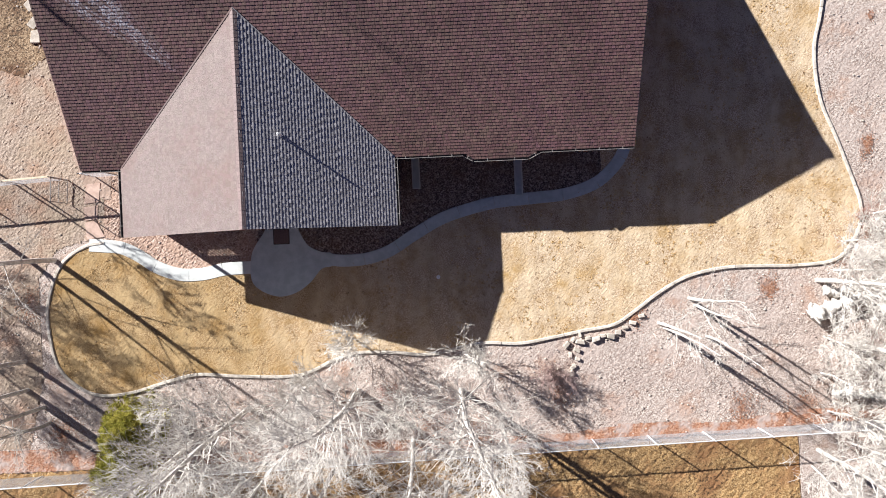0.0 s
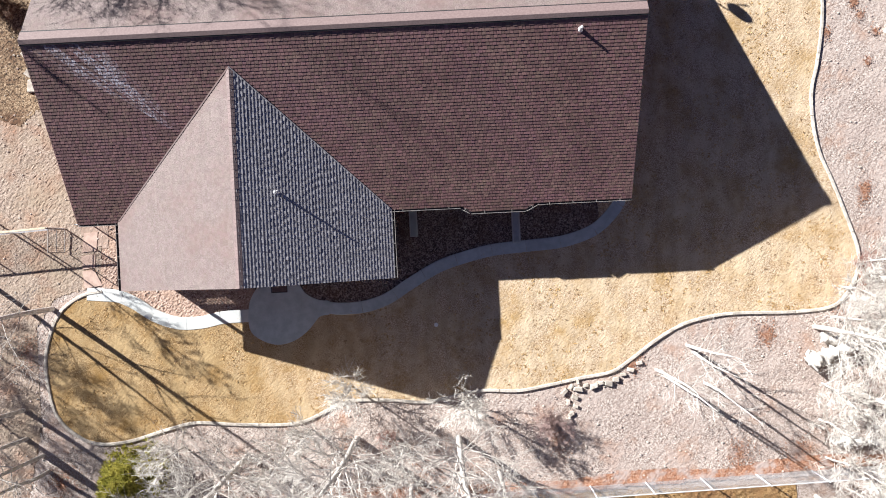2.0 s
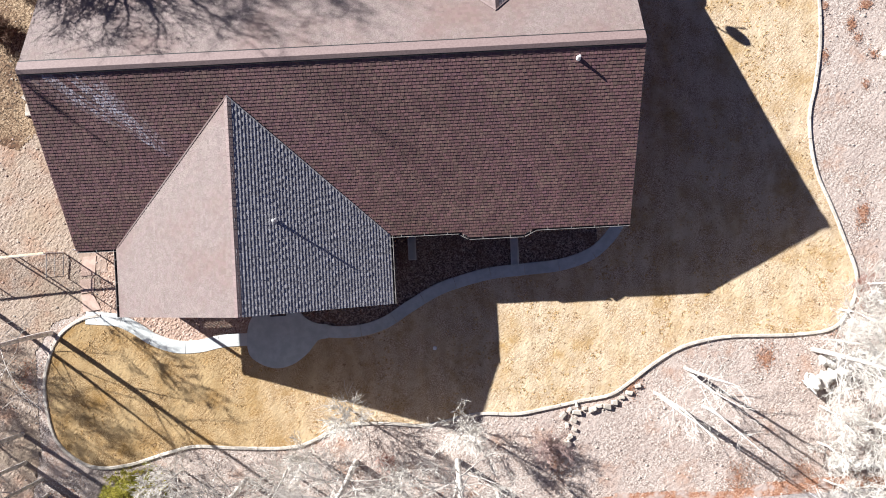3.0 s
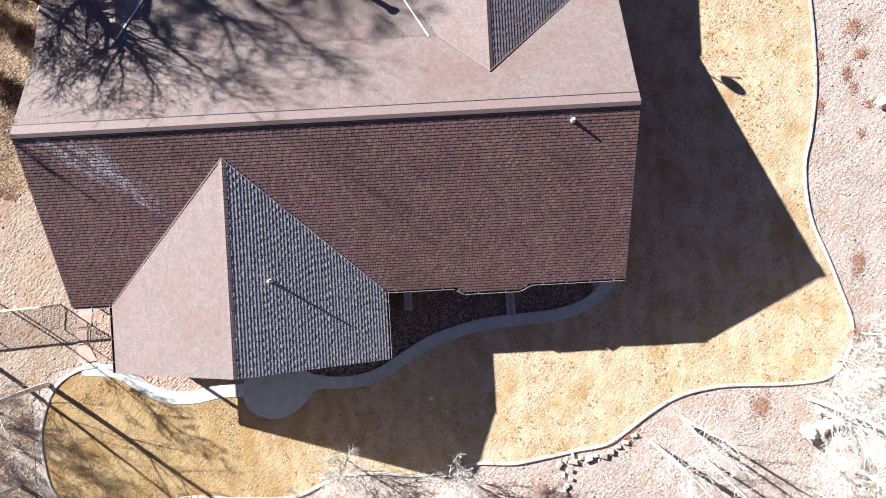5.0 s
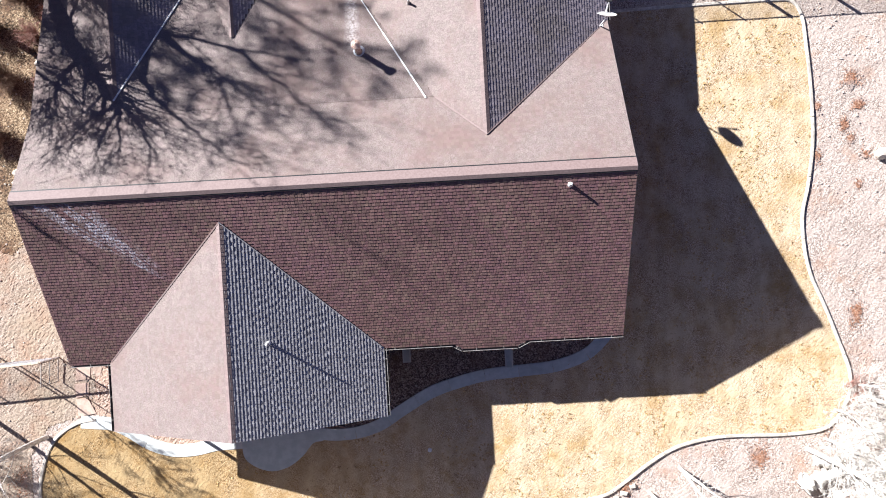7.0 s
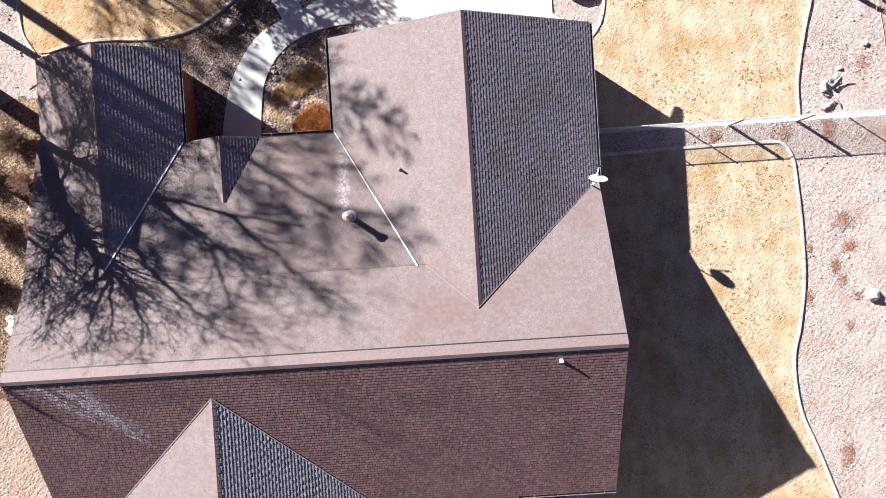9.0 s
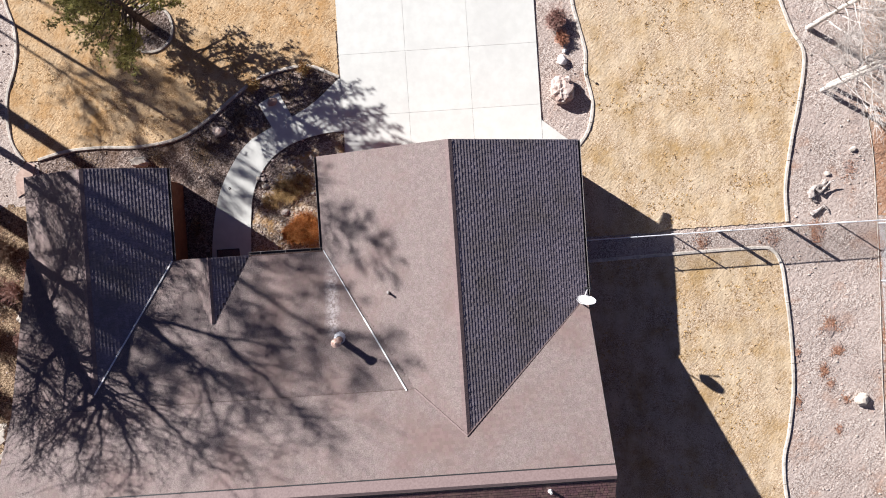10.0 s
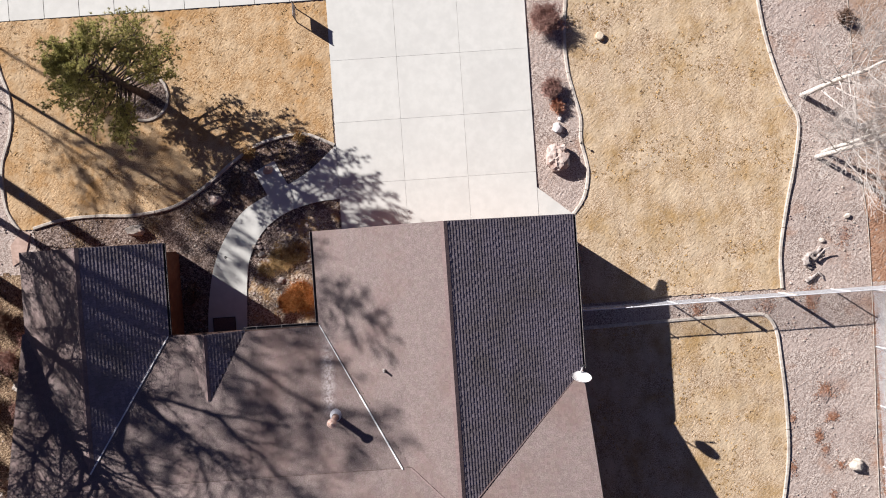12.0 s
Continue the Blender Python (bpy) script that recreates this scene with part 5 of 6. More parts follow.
def spreading_tree(words, limbs, seed, twigs=6, thin=0.0082):
    """A broad bare tree: heavy limbs along given lines, each with its own forks and twigs."""
    r = random.Random(seed)
    ob = thing("tree", words, "tree", "shade trees")
    for rank, (r0, forks, line) in enumerate(limbs):
        pts = [Vector(p) for p in line]
        fine = []
        for a, b in zip(pts, pts[1:]):
            fine += [a.lerp(b, k / 4) + Vector((r.gauss(0, 1), r.gauss(0, 1), r.gauss(0, 1))) * (0.05 if k and rank else 0) for k in range(4)]
        fine.append(pts[-1])
        n = len(fine) - 1
        last = 0.8 if rank == 0 else 0.5 if r0 > 0.2 else 0.15
        rad = [r0 * (1 + (last - 1) * i / n) for i in range(n + 1)]
        heavy = [(tuple(fine[i]), tuple(fine[i + 1]), rad[i], rad[i + 1]) for i in range(n)]
        smooth(part("trunk" if rank == 0 else "limb", tubes(heavy, 9), "dark_bark", ob))
        if not rank:
            continue
        wood = []

        def bough(p, d, length, radius, k):
            out = [p.copy()]
            for i in range(k):
                d = (d + Vector((r.gauss(0, 0.17), r.gauss(0, 0.17), r.gauss(0.03, 0.13)))).normalized()
                q = p + d * length / k
                wood.append((tuple(p), tuple(q), max(thin, radius * (1 - i / k)), max(thin, radius * (1 - (i + 1) / k))))
                p = q
                out.append(p.copy())
            return out

        for _ in range(round(forks * 0.85)):
            i = min(n - 1, int((0.2 + 0.8 * r.random() ** 0.8) * n))
            d = (fine[i + 1] - fine[i]).normalized()
            d1 = (d + Vector((r.gauss(0, 0.5), r.gauss(0, 0.5), r.gauss(0.05, 0.35)))).normalized()
            reach = r.uniform(1.2, 2.6) * (0.72 if r0 < 0.09 else 1.0)
            first = bough(fine[i].lerp(fine[i + 1], r.random()), d1, reach, max(0.02, rad[i] * 0.4), 5)
            for _ in range(twigs):
                o = first[r.randrange(1, 6)]
                d2 = (d1 + Vector((r.gauss(0, 0.6), r.gauss(0, 0.6), r.gauss(0.1, 0.4)))).normalized()
                second = bough(o, d2, reach * r.uniform(0.25, 0.55), 0.012, 3)
                for _ in range(3):
                    d3 = (d2 + Vector((r.gauss(0, 0.6), r.gauss(0, 0.6), r.gauss(0, 0.4)))).normalized()
                    bough(second[r.randrange(1, 4)], d3, reach * r.uniform(0.12, 0.3), thin, 2)
        part("crown", tubes(wood, 3), "dark_bark", ob, "bare branches and twigs")
    return ob


# Unseen trees, added for the shadows they cast on roof and yard.
spreading_tree("large leafless cottonwood with heavy forked limbs beside the house", HEAVY_LIMBS, 161)
bare_tree("unseen tall leafless tree northwest, added for shade on the front wing", -27.9, 29.6, 17.5, (0.0, 0.0), 0.2, 46, 10, 7, 172, "dark_bark", "dark_bark", "shade trees", 0.55, 0.26, thin=0.014)
bare_tree("tall leafless cottonwood with a dark trunk northwest of the lawn", -24.4, 32.4, 20.0, (0.0, -0.01), 0.33, 36, 10, 6, 163, "dark_bark", "dark_bark", "shade trees", 0.42, 0.3, thin=0.014)
bare_tree("unseen tall leafless tree, added for soft shade on the garage roof", -20.6, 33.6, 17.5, (0.0, 0.0), 0.08, 34, 9, 6, 165, "dark_bark", "dark_bark", "shade trees", 0.6, 0.2, thin=0.011)
bare_tree("unseen tall leafless tree, added for shade on the front lawn", -28.9, 41.7, 19.0, (0.0, 0.0), 0.08, 32, 9, 6, 170, "dark_bark", "dark_bark", "shade trees", 0.5, 0.24, thin=0.021)
bare_tree("unseen young leafless tree, added for shade on the front bed", -25.2, 36.6, 13.0, (0.0, 0.0), 0.07, 30, 9, 6, 171, "dark_bark", "dark_bark", "shade trees", 0.5, 0.3, thin=0.016)
bare_tree("unseen dense leafless tree, added to shade the front wing roof", -20.6, 27.4, 10.5, (0, 0), 0.2, 30, 8, 5, 166, "dark_bark", "dark_bark", "shade trees", 0.3, 0.34, thin=0.012)
bare_tree("unseen dense leafless tree, added to shade the western roof end", -21.6, 21.4, 12.5, (0, 0), 0.18, 30, 8, 6, 167, "dark_bark", "dark_bark", "shade trees", 0.3, 0.34, thin=0.014)
bare_tree("unseen leafless brown tree, added to shade the rear slope", -20.9, 15.5, 10.3, (0, 0), 0.085, 40, 9, 6, 173, "dark_bark", "dark_bark", "shade trees", 0.22, 0.2, thin=0.012)
bare_tree("unseen leafless brown tree, added for branch shadows on the back lawn", -20.4, 5.4, 6.6, (0, 0), 0.035, 24, 7, 5, 174, "dark_bark", "dark_bark", "shade trees", 0.5, 0.3, thin=0.008)
bare_tree("unseen dense leafless tree, added to shade the western gravel", -28.0, 5.0, 10.0, (0, 0), 0.06, 40, 9, 6, 168, "dark_bark", "dark_bark", "shade trees", 0.3, 0.36, thin=0.008)
bare_tree("unseen dense leafless tree, added to shade the western gravel", -27.6, 1.6, 9.5, (0, 0), 0.06, 40, 9, 6, 169, "dark_bark", "dark_bark", "shade trees", 0.3, 0.36, thin=0.008)


def needle_tuft(r, c, d, size, count, verts, faces, width=0.012):
    for _ in range(count):
        w = (d * 0.7 + Vector((r.gauss(0, 0.7), r.gauss(0, 0.7), r.gauss(0.1, 0.6)))).normalized()
        s = w.cross(Vector((r.gauss(0, 1), r.gauss(0, 1), r.gauss(0, 1)))).normalized() * width
        e = c + w * size * r.uniform(0.6, 1.1)
        k = len(verts)
        verts += [tuple(c + s), tuple(c - s), tuple(e)]
        faces.append((k, k + 1, k + 2))


def pine(words, x, y, height, spread, seed, thick=0.21):
    """A ponderosa: a dark trunk, bare below, with separate boughs that carry tufts at their forks."""
    r = random.Random(seed)
    ob = thing("pine_tree", words, "tree")
    trunk, wood, verts, faces = [], [], [], []
    p = Vector((x, y, -0.1))
    axis = [p.copy()]
    for i in range(10):
        q = p + Vector((r.gauss(0, 0.025), r.gauss(0, 0.025), height / 10))
        trunk.append((tuple(p), tuple(q), thick * (1 - i / 11.5), thick * (1 - (i + 1) / 11.5)))
        p = q
        axis.append(p.copy())
    turn = 0.0
    for i in range(84):
        f = 0.17 + 0.81 * (i + r.random()) / 84
        turn += 2.4 + r.uniform(-0.5, 0.5)
        lean = math.atan2(math.sin(turn + 0.55), math.cos(turn + 0.55))
        if abs(lean) < 0.72 and f < 0.93 and r.random() < 0.93:   # the thin, south-eastern side
            turn += 1.1 if lean > 0 else -1.1
        k = min(9, int(f * 10))
        o = axis[k].lerp(axis[k + 1], f * 10 - k)
        length = spread * (0.62 + 0.75 * math.sin(math.pi * min(1, (f - 0.14) / 0.86)) ** 0.8) * r.uniform(0.65, 1.0) * (1.1 - 0.5 * f)
        length *= 1 - 0.28 * max(0.0, math.cos(turn - 2.6))
        d = Vector((math.cos(turn), math.sin(turn), -0.12 + 0.75 * f * f + r.uniform(-0.1, 0.15))).normalized()
        line = [o]
        for m in range(5):
            d = (d + Vector((r.gauss(0, 0.1), r.gauss(0, 0.1), 0.07))).normalized()
            line.append(line[-1] + d * length / 5)
            wood.append((tuple(line[-2]), tuple(line[-1]), 0.042 * (1 - m / 5.5), 0.042 * (1 - (m + 1) / 5.5)))
        for m in range(15):
            g = 0.22 + 0.78 * (m + r.random()) / 15
            h = min(4, int(g * 5))
            c = line[h].lerp(line[h + 1], g * 5 - h)
            side = (d + Vector((r.gauss(0, 0.75), r.gauss(0, 0.75), r.gauss(0.2, 0.3)))).normalized()
            reach = length * r.uniform(0.1, 0.3) * (1.3 - 0.6 * g)
            e = c + side * reach
            wood.append((tuple(c), tuple(e), 0.014, 0.007))
            for w in range(4):
                tip = c.lerp(e, r.uniform(0.45, 1.0)) + Vector((r.gauss(0, 0.09), r.gauss(0, 0.09), r.gauss(0.03, 0.06)))
                out = (side * 0.7 + Vector((r.gauss(0, 0.4), r.gauss(0, 0.4), 0.55))).normalized()
                needle_tuft(r, tip, out, 0.125, 24, verts, faces, 0.011)
    smooth(part("trunk", tubes(trunk, 12), "dark_bark", ob))
    part("bough", tubes(wood, 4), "dark_bark", ob)
    part("crown", (verts, faces), "needles", ob, "tufts of long green needles")
    dv, df = [], []
    for k in range(9):
        needle_tuft(r, Vector((x - 1.75 + r.gauss(0, 0.12), y + 0.38 + r.gauss(0, 0.12), 4.3 + r.gauss(0, 0.12))), Vector((-0.5, 0.3, 0.8)), 0.14, 34, dv, df, 0.017)
    part("dead_needles", (dv, df), "rust_grass", ob, "small tuft of dead orange needles")
    return ob


pine("green ponderosa pine with an open rounded crown", -10.2, 30.0, 6.5, 2.7, 7, 0.2)


def juniper(words, x, y, height, spread, seed, count=900):
    r = random.Random(seed)
    ob = thing("juniper", words, "tree", "evergreens")
    verts, faces, wood = [], [], []
    for i in range(count):
        f = r.random()
        rad = spread * (1 - f) ** 0.6 * math.sqrt(r.uniform(0.15, 1)) * (0.85 + 0.3 * math.sin(i * 0.7))
        a = r.uniform(0, 6.283)
        c = Vector((x + rad * math.cos(a), y + rad * math.sin(a), 0.25 + height * f))
        needle_tuft(r, c, Vector((math.cos(a) * 0.6, math.sin(a) * 0.6, 0.8)), 0.2, 20, verts, faces, 0.02)
        if i % 14 == 0:
            wood.append(((x, y, 0.25 + height * f * 0.8), tuple(c), 0.02, 0.008))
    part("trunk", tubes([((x, y, -0.1), (x, y, height * 0.92), 0.09, 0.015)], 8), "dark_bark", ob)
    part("bough", tubes(wood, 4), "dark_bark", ob)
    part("crown", (verts, faces), "juniper", ob)


juniper("olive green juniper among bare aspens", -13.9, -6.4, 3.1, 1.55, 31, 2500)
juniper("olive green juniper among bare aspens", -14.3, -8.2, 3.0, 1.55, 32, 2500)


def shrub(words, x, y, size, height, seed, mat="red_twig", stems=46, group="twiggy shrubs"):
    r = random.Random(seed)
    ob = thing("shrub", words, "shrub", group)
    segs = []
    for i in range(stems):
        a, out = r.uniform(0, 6.283), r.uniform(0.2, 1)
        p = Vector((x + r.gauss(0, 0.07), y + r.gauss(0, 0.07), -0.03))
        d = Vector((math.cos(a) * out, math.sin(a) * out, r.uniform(0.5, 1.1))).normalized()
        length = r.uniform(0.62, 0.88) / math.hypot(math.hypot(d.x, d.y) / size, d.z / height)
        for k in range(4):
            q = p + d * length / 4
            segs.append((tuple(p), tuple(q), 0.008 * (1 - k / 5), 0.008 * (1 - (k + 1) / 5)))
            for w in range(4):
                d2 = (d + Vector((r.gauss(0, 0.55), r.gauss(0, 0.55), r.gauss(0.1, 0.45)))).normalized()
                e = q + d2 * length * r.uniform(0.1, 0.24)
                segs.append((tuple(q), tuple(e), 0.0045, 0.0035))
                for w2 in range(4):
                    d3 = (d2 + Vector((r.gauss(0, 0.6), r.gauss(0, 0.6), r.gauss(0, 0.4)))).normalized()
                    segs.append((tuple(e), tuple(e + d3 * length * 0.13), 0.0035, 0.0028))
            p = q
            d = (d + Vector((r.gauss(0, 0.15), r.gauss(0, 0.15), 0))).normalized()
    part("crown", tubes(segs, 3), mat, ob)
    return ob


shrub("large leafless reddish shrub in gravel", 4.4, -5.0, 1.9, 1.2, 41, "plum_twig", stems=44)
shrub("leafless red-brown shrub beside the driveway", 7.5, 32.05, 0.9, 1.0, 42, stems=210)
shrub("leafless red-brown shrub beside the driveway", 7.58, 29.12, 0.58, 0.65, 43, stems=160)
shrub("low rusty shrub beside the driveway", 7.82, 28.3, 0.46, 0.4, 44, "rust_twig", stems=110)
shrub("low dark leafless shrub in the side gravel", 20.75, 31.35, 0.5, 0.5, 53, "brown_twig", stems=80)
shrub("low dark shrub among the aspens", -2.9, -5.5, 0.7, 0.8, 45)
shrub("leafless brown shrub in the front bed", -5.9, 27.1, 0.5, 0.5, 47, "straw")
shrub("spiky straw-coloured shrub at the lawn kerb", -3.6, 27.7, 0.45, 0.5, 48, "straw")
shrub("reddish shrub at the lawn corner", 18.3, 1.3, 0.8, 0.7, 49)
shrub("leafless brown bush west of the house", -16.3, 16.6, 0.9, 0.9, 50)
shrub("leafless brown bush west of the house", -17.0, 18.8, 0.8, 0.9, 51)
for i, (x, y, size) in enumerate(((-16.9, 13.0, 1.0), (-16.4, 15.3, 0.9), (-18.4, 17.0, 1.2), (-17.3, 20.6, 1.0), (-19.0, 14.5, 1.2), (-16.2, 18.0, 0.7), (-18.9, 19.2, 1.1))):
    shrub("dense leafless brown bush west of the house", x, y, size, size, 200 + i, "brown_twig", stems=110)
shrub("rusty dry bush in western gravel", -16.1, 19.6, 0.8, 0.6, 52)


def grass_clump(words, x, y, size, height, seed, mat, blades=1300):
    r = random.Random(seed)
    ob = thing("grass_clump", words, "ornamental grass", "ornamental grasses")
    segs = []
    for i in range(blades):
        a, out = r.uniform(0, 6.283), math.sqrt(r.random())
        p = Vector((x + math.cos(a) * out * size * 0.45, y + math.sin(a) * out * size * 0.45, 0))
        h = height * r.uniform(0.6, 1.0)
        m = p + Vector((math.cos(a) * size * 0.25 * out, math.sin(a) * size * 0.25 * out, h * 0.75))
        w = a + r.gauss(0, 1.5)
        e = m + Vector((math.cos(w) * size * 0.3, math.sin(w) * size * 0.3, h * r.uniform(-0.2, 0.2)))
        segs += [(tuple(p), tuple(m), 0.006, 0.005), (tuple(m), tuple(e), 0.005, 0.002)]
    part("foliage", tubes(segs, 3), mat, ob)


grass_clump("rust-orange ornamental grass clump by the garage", -3.95, 20.75, 0.85, 0.6, 61, "rust_grass", 2200)
grass_clump("rust-orange ornamental grass clump by the garage", -4.6, 20.5, 0.55, 0.5, 62, "rust_grass", 1400)
grass_clump("straw-coloured ornamental grass clump by the walk", -4.75, 22.4, 0.75, 0.24, 63, "straw", 900)
grass_clump("straw-coloured ornamental grass clump by the walk", -4.1, 22.7, 0.65, 0.2, 64, "straw", 500)
grass_clump("straw-coloured ornamental grass clump by the walk", -5.45, 22.0, 0.55, 0.2, 65, "straw", 350)


def rock(name, words, x, y, sx, sy, sz, seed, mat="rock", group="rocks", category="rock", z=0.0):
    """A broken stone with flat faces, sunk a little into the ground."""
    bm = bmesh.new()
    bmesh.ops.create_icosphere(bm, subdivisions=4 if sx > 0.35 else 2, radius=1.0)
    off = Vector((seed * 3.7, seed * 1.3, seed * 2.1))
    for v in bm.verts:
        k = 1 + 0.4 * noise.noise(v.co * 1.2 + off) + 0.22 * noise.noise(v.co * 3.1 + off) + 0.09 * noise.noise(v.co * 8 + off)
        c = v.co * k
        c = Vector((max(-1.0, min(1.05, c.x)), max(-1.05, min(1.0, c.y)), min(0.9, c.z)))
        if c.z < -0.45:
            c.z = -0.45
        v.co = (x + c.x * sx, y + c.y * sy, z + (c.z + 0.38) * sz)
    return tagged(part(name, bm, mat), words, category, group)


def block_stone(words, x, y, length, depth, height, turn, seed, mat):
    """A broken sandstone block with a flat top and knocked-off corners."""
    r = random.Random(seed)
    bm = bmesh.new()
    bmesh.ops.create_cube(bm, size=1.0)
    for v in bm.verts:
        v.co = (v.co.x * length * r.uniform(0.75, 1.15), v.co.y * depth * r.uniform(0.7, 1.15), v.co.z * height * r.uniform(0.85, 1.1))
    bmesh.ops.bevel(bm, geom=bm.edges[:], offset=min(length, depth, height) * 0.13, segments=1, affect="EDGES")
    for v in bm.verts:
        c, w = math.cos(turn), math.sin(turn)
        p = v.co + Vector((r.gauss(0, 0.006), r.gauss(0, 0.006), r.gauss(0, 0.004)))
        v.co = (x + p.x * c - p.y * w, y + p.x * w + p.y * c, p.z + height * 0.36)
    return tagged(part("stone", bm, mat), words, "stone", "sandstone blocks")


rock("boulder", "large pink boulder beside the driveway", 7.68, 26.05, 0.5, 0.58, 0.5, 1, group="boulders", category="boulder")
rock("boulder", "small white boulder beside the driveway", 7.76, 27.36, 0.24, 0.22, 0.2, 2, "white_rock", "boulders", "boulder")
rock("boulder", "white stone beside the small boulder", 7.92, 27.76, 0.1, 0.1, 0.1, 3, "white_rock", "boulders", "boulder")
rock("boulder", "pale rounded boulder in the side gravel", 20.1, 11.5, 0.3, 0.28, 0.3, 5, "pale_rock", "boulders", "boulder")
rock("boulder", "pale boulder in the front bed", -11.1, 24.1, 0.42, 0.25, 0.28, 6, "pale_rock", "boulders", "boulder")
rock("boulder", "pinkish boulder in the front bed", -7.5, 25.2, 0.3, 0.25, 0.25, 7, "rock", "boulders", "boulder")
rock("boulder", "red sandstone lump on the walk spur", -5.1, 26.35, 0.22, 0.2, 0.18, 8, "flag", "boulders", "boulder", 0.05)
r9 = random.Random(9)
for i, (x, y) in enumerate(((5.0, -3.75), (5.3, -3.55), (5.6, -3.65), (5.95, -3.5), (6.3, -3.55), (6.6, -3.42), (6.95, -3.45), (7.3, -3.3), (7.6, -3.1), (7.95, -2.9), (8.35, -2.62), (5.45, -4.0), (5.15, -4.2), (5.45, -4.4), (5.25, -4.75), (5.1, -5.05), (5.6, -3.3))):
    s = r9.uniform(0.24, 0.42)
    block_stone("pale sandstone block lining the gravel channel", x, y, s, s * r9.uniform(0.5, 0.75), s * 0.5, r9.uniform(0, 3.1) if i > 10 else 0.35 + r9.gauss(0, 0.35), 20 + i, "pale_rock")
for x, y, w, k in ((-17.95, 11.55, 0.55, 91), (-17.9, 10.95, 0.6, 92), (-18.1, 12.3, 0.5, 93)):
    block_stone("flat pale stone slab lying by the western wall", x, y, w, w * 0.7, 0.14, k * 0.7, k, "pale_rock")
for i in range(26):
    s = r9.uniform(0.05, 0.13)
    rock("stone", "grey rock in the bed by the garage", r9.uniform(-6.0, -3.2), r9.uniform(20.0, 23.8), s * 1.2, s, s * 0.8, 50 + i, "rock" if i % 2 else "pale_rock", "bed rocks", "stone")
for x, y, s, k in ((-16.3, 15.2, 0.32, 71), (-16.0, 14.6, 0.28, 72), (-15.9, 13.2, 0.35, 73), (-16.6, 17.6, 0.3, 74), (-17.9, 12.7, 0.3, 78), (20.4, 22.6, 0.12, 76), (19.2, 21.6, 0.1, 77)):
    rock("stone", "weathered pale rock in the gravel", x, y, s * 1.2, s, s * 0.8, k, "pale_rock", "yard rocks", "stone")


def log(words, pts, r0, seed, mat="wood"):
    ob = thing("log", words, "log", "fallen logs")
    r = random.Random(seed)
    line = []
    for a, b in zip(pts, pts[1:]):
        for k in range(4):
            line.append((Vector(a).lerp(Vector(b), k / 4) + Vector((r.gauss(0, 0.2), r.gauss(0, 0.2), r.gauss(0, 0.1))) * r0, r0 * r.uniform(0.75, 1.15)))
    line.append((Vector(pts[-1]), r0 * 0.5))
    verts, faces, n = [], [], 10
    for i, (p, rad) in enumerate(line):
        d = (line[min(i + 1, len(line) - 1)][0] - line[max(i - 1, 0)][0]).normalized()
        u = d.cross(Vector((0, 0, 1))).normalized()
        v = u.cross(d)
        for k in range(n):
            f = rad * r.uniform(0.85, 1.12)
            verts.append(tuple(p + (u * math.cos(k * 6.2832 / n) + v * math.sin(k * 6.2832 / n)) * f))
    for i in range(len(line) - 1):
        faces += [(i * n + k, i * n + (k + 1) % n, i * n + n + (k + 1) % n, i * n + n + k) for k in range(n)]
    faces += [tuple(range(n))[::-1], tuple(range(len(verts) - n, len(verts)))]
    part("trunk", (verts, faces), mat, ob)
    for sx, sy in ((0.3, 0.5), (-0.25, -0.45)):
        part("branch_stub", tubes([(pts[1], (pts[1][0] + sx * r0 * 4, pts[1][1] + sy * r0 * 4, pts[1][2] + r0), r0 * 0.45, r0 * 0.15)], 8), mat, ob)


log("thick fallen white aspen trunk lying in gravel", [(16.6, -6.35, 0.22), (17.4, -6.45, 0.22), (18.3, -6.5, 0.2), (19.4, -6.65, 0.2)], 0.18, 1, "bark")


def driftwood(words, arms, seed, mat="wood", name="driftwood", group="driftwood pieces"):
    """A weathered root: twisted arms that taper from a shared knot."""
    r = random.Random(seed)
    ob = thing(name, words, name, group)
    for pts, r0 in arms:
        fine = curve_through([(p[0], p[1]) for p in pts], 0.06)
        heights = np.interp(np.linspace(0, 1, len(fine)), np.linspace(0, 1, len(pts)), [p[2] for p in pts])
        verts, faces, n = [], [], 9
        for i, ((x, y), z) in enumerate(zip(fine, heights)):
            a, b = fine[max(0, i - 1)], fine[min(len(fine) - 1, i + 1)]
            d = Vector((b[0] - a[0], b[1] - a[1], 0)).normalized()
            side = Vector((-d.y, d.x, 0))
            size = r0 * (1 - 0.75 * i / len(fine)) * r.uniform(0.8, 1.2)
            for k in range(n):
                w = k * 2 * math.pi / n + i * 0.12
                f = size * (1 + 0.35 * math.sin(3 * w + i * 0.5)) * r.uniform(0.85, 1.1)
                verts.append(tuple(Vector((x, y, float(z))) + side * math.cos(w) * f + Vector((0, 0, math.sin(w) * f * 0.7))))
        for i in range(len(fine) - 1):
            faces += [(i * n + k, i * n + (k + 1) % n, i * n + n + (k + 1) % n, i * n + n + k) for k in range(n)]
        faces += [tuple(range(n))[::-1], tuple(range(len(verts) - n, len(verts)))]
        smooth(part("root_arm", (verts, faces), mat, ob))


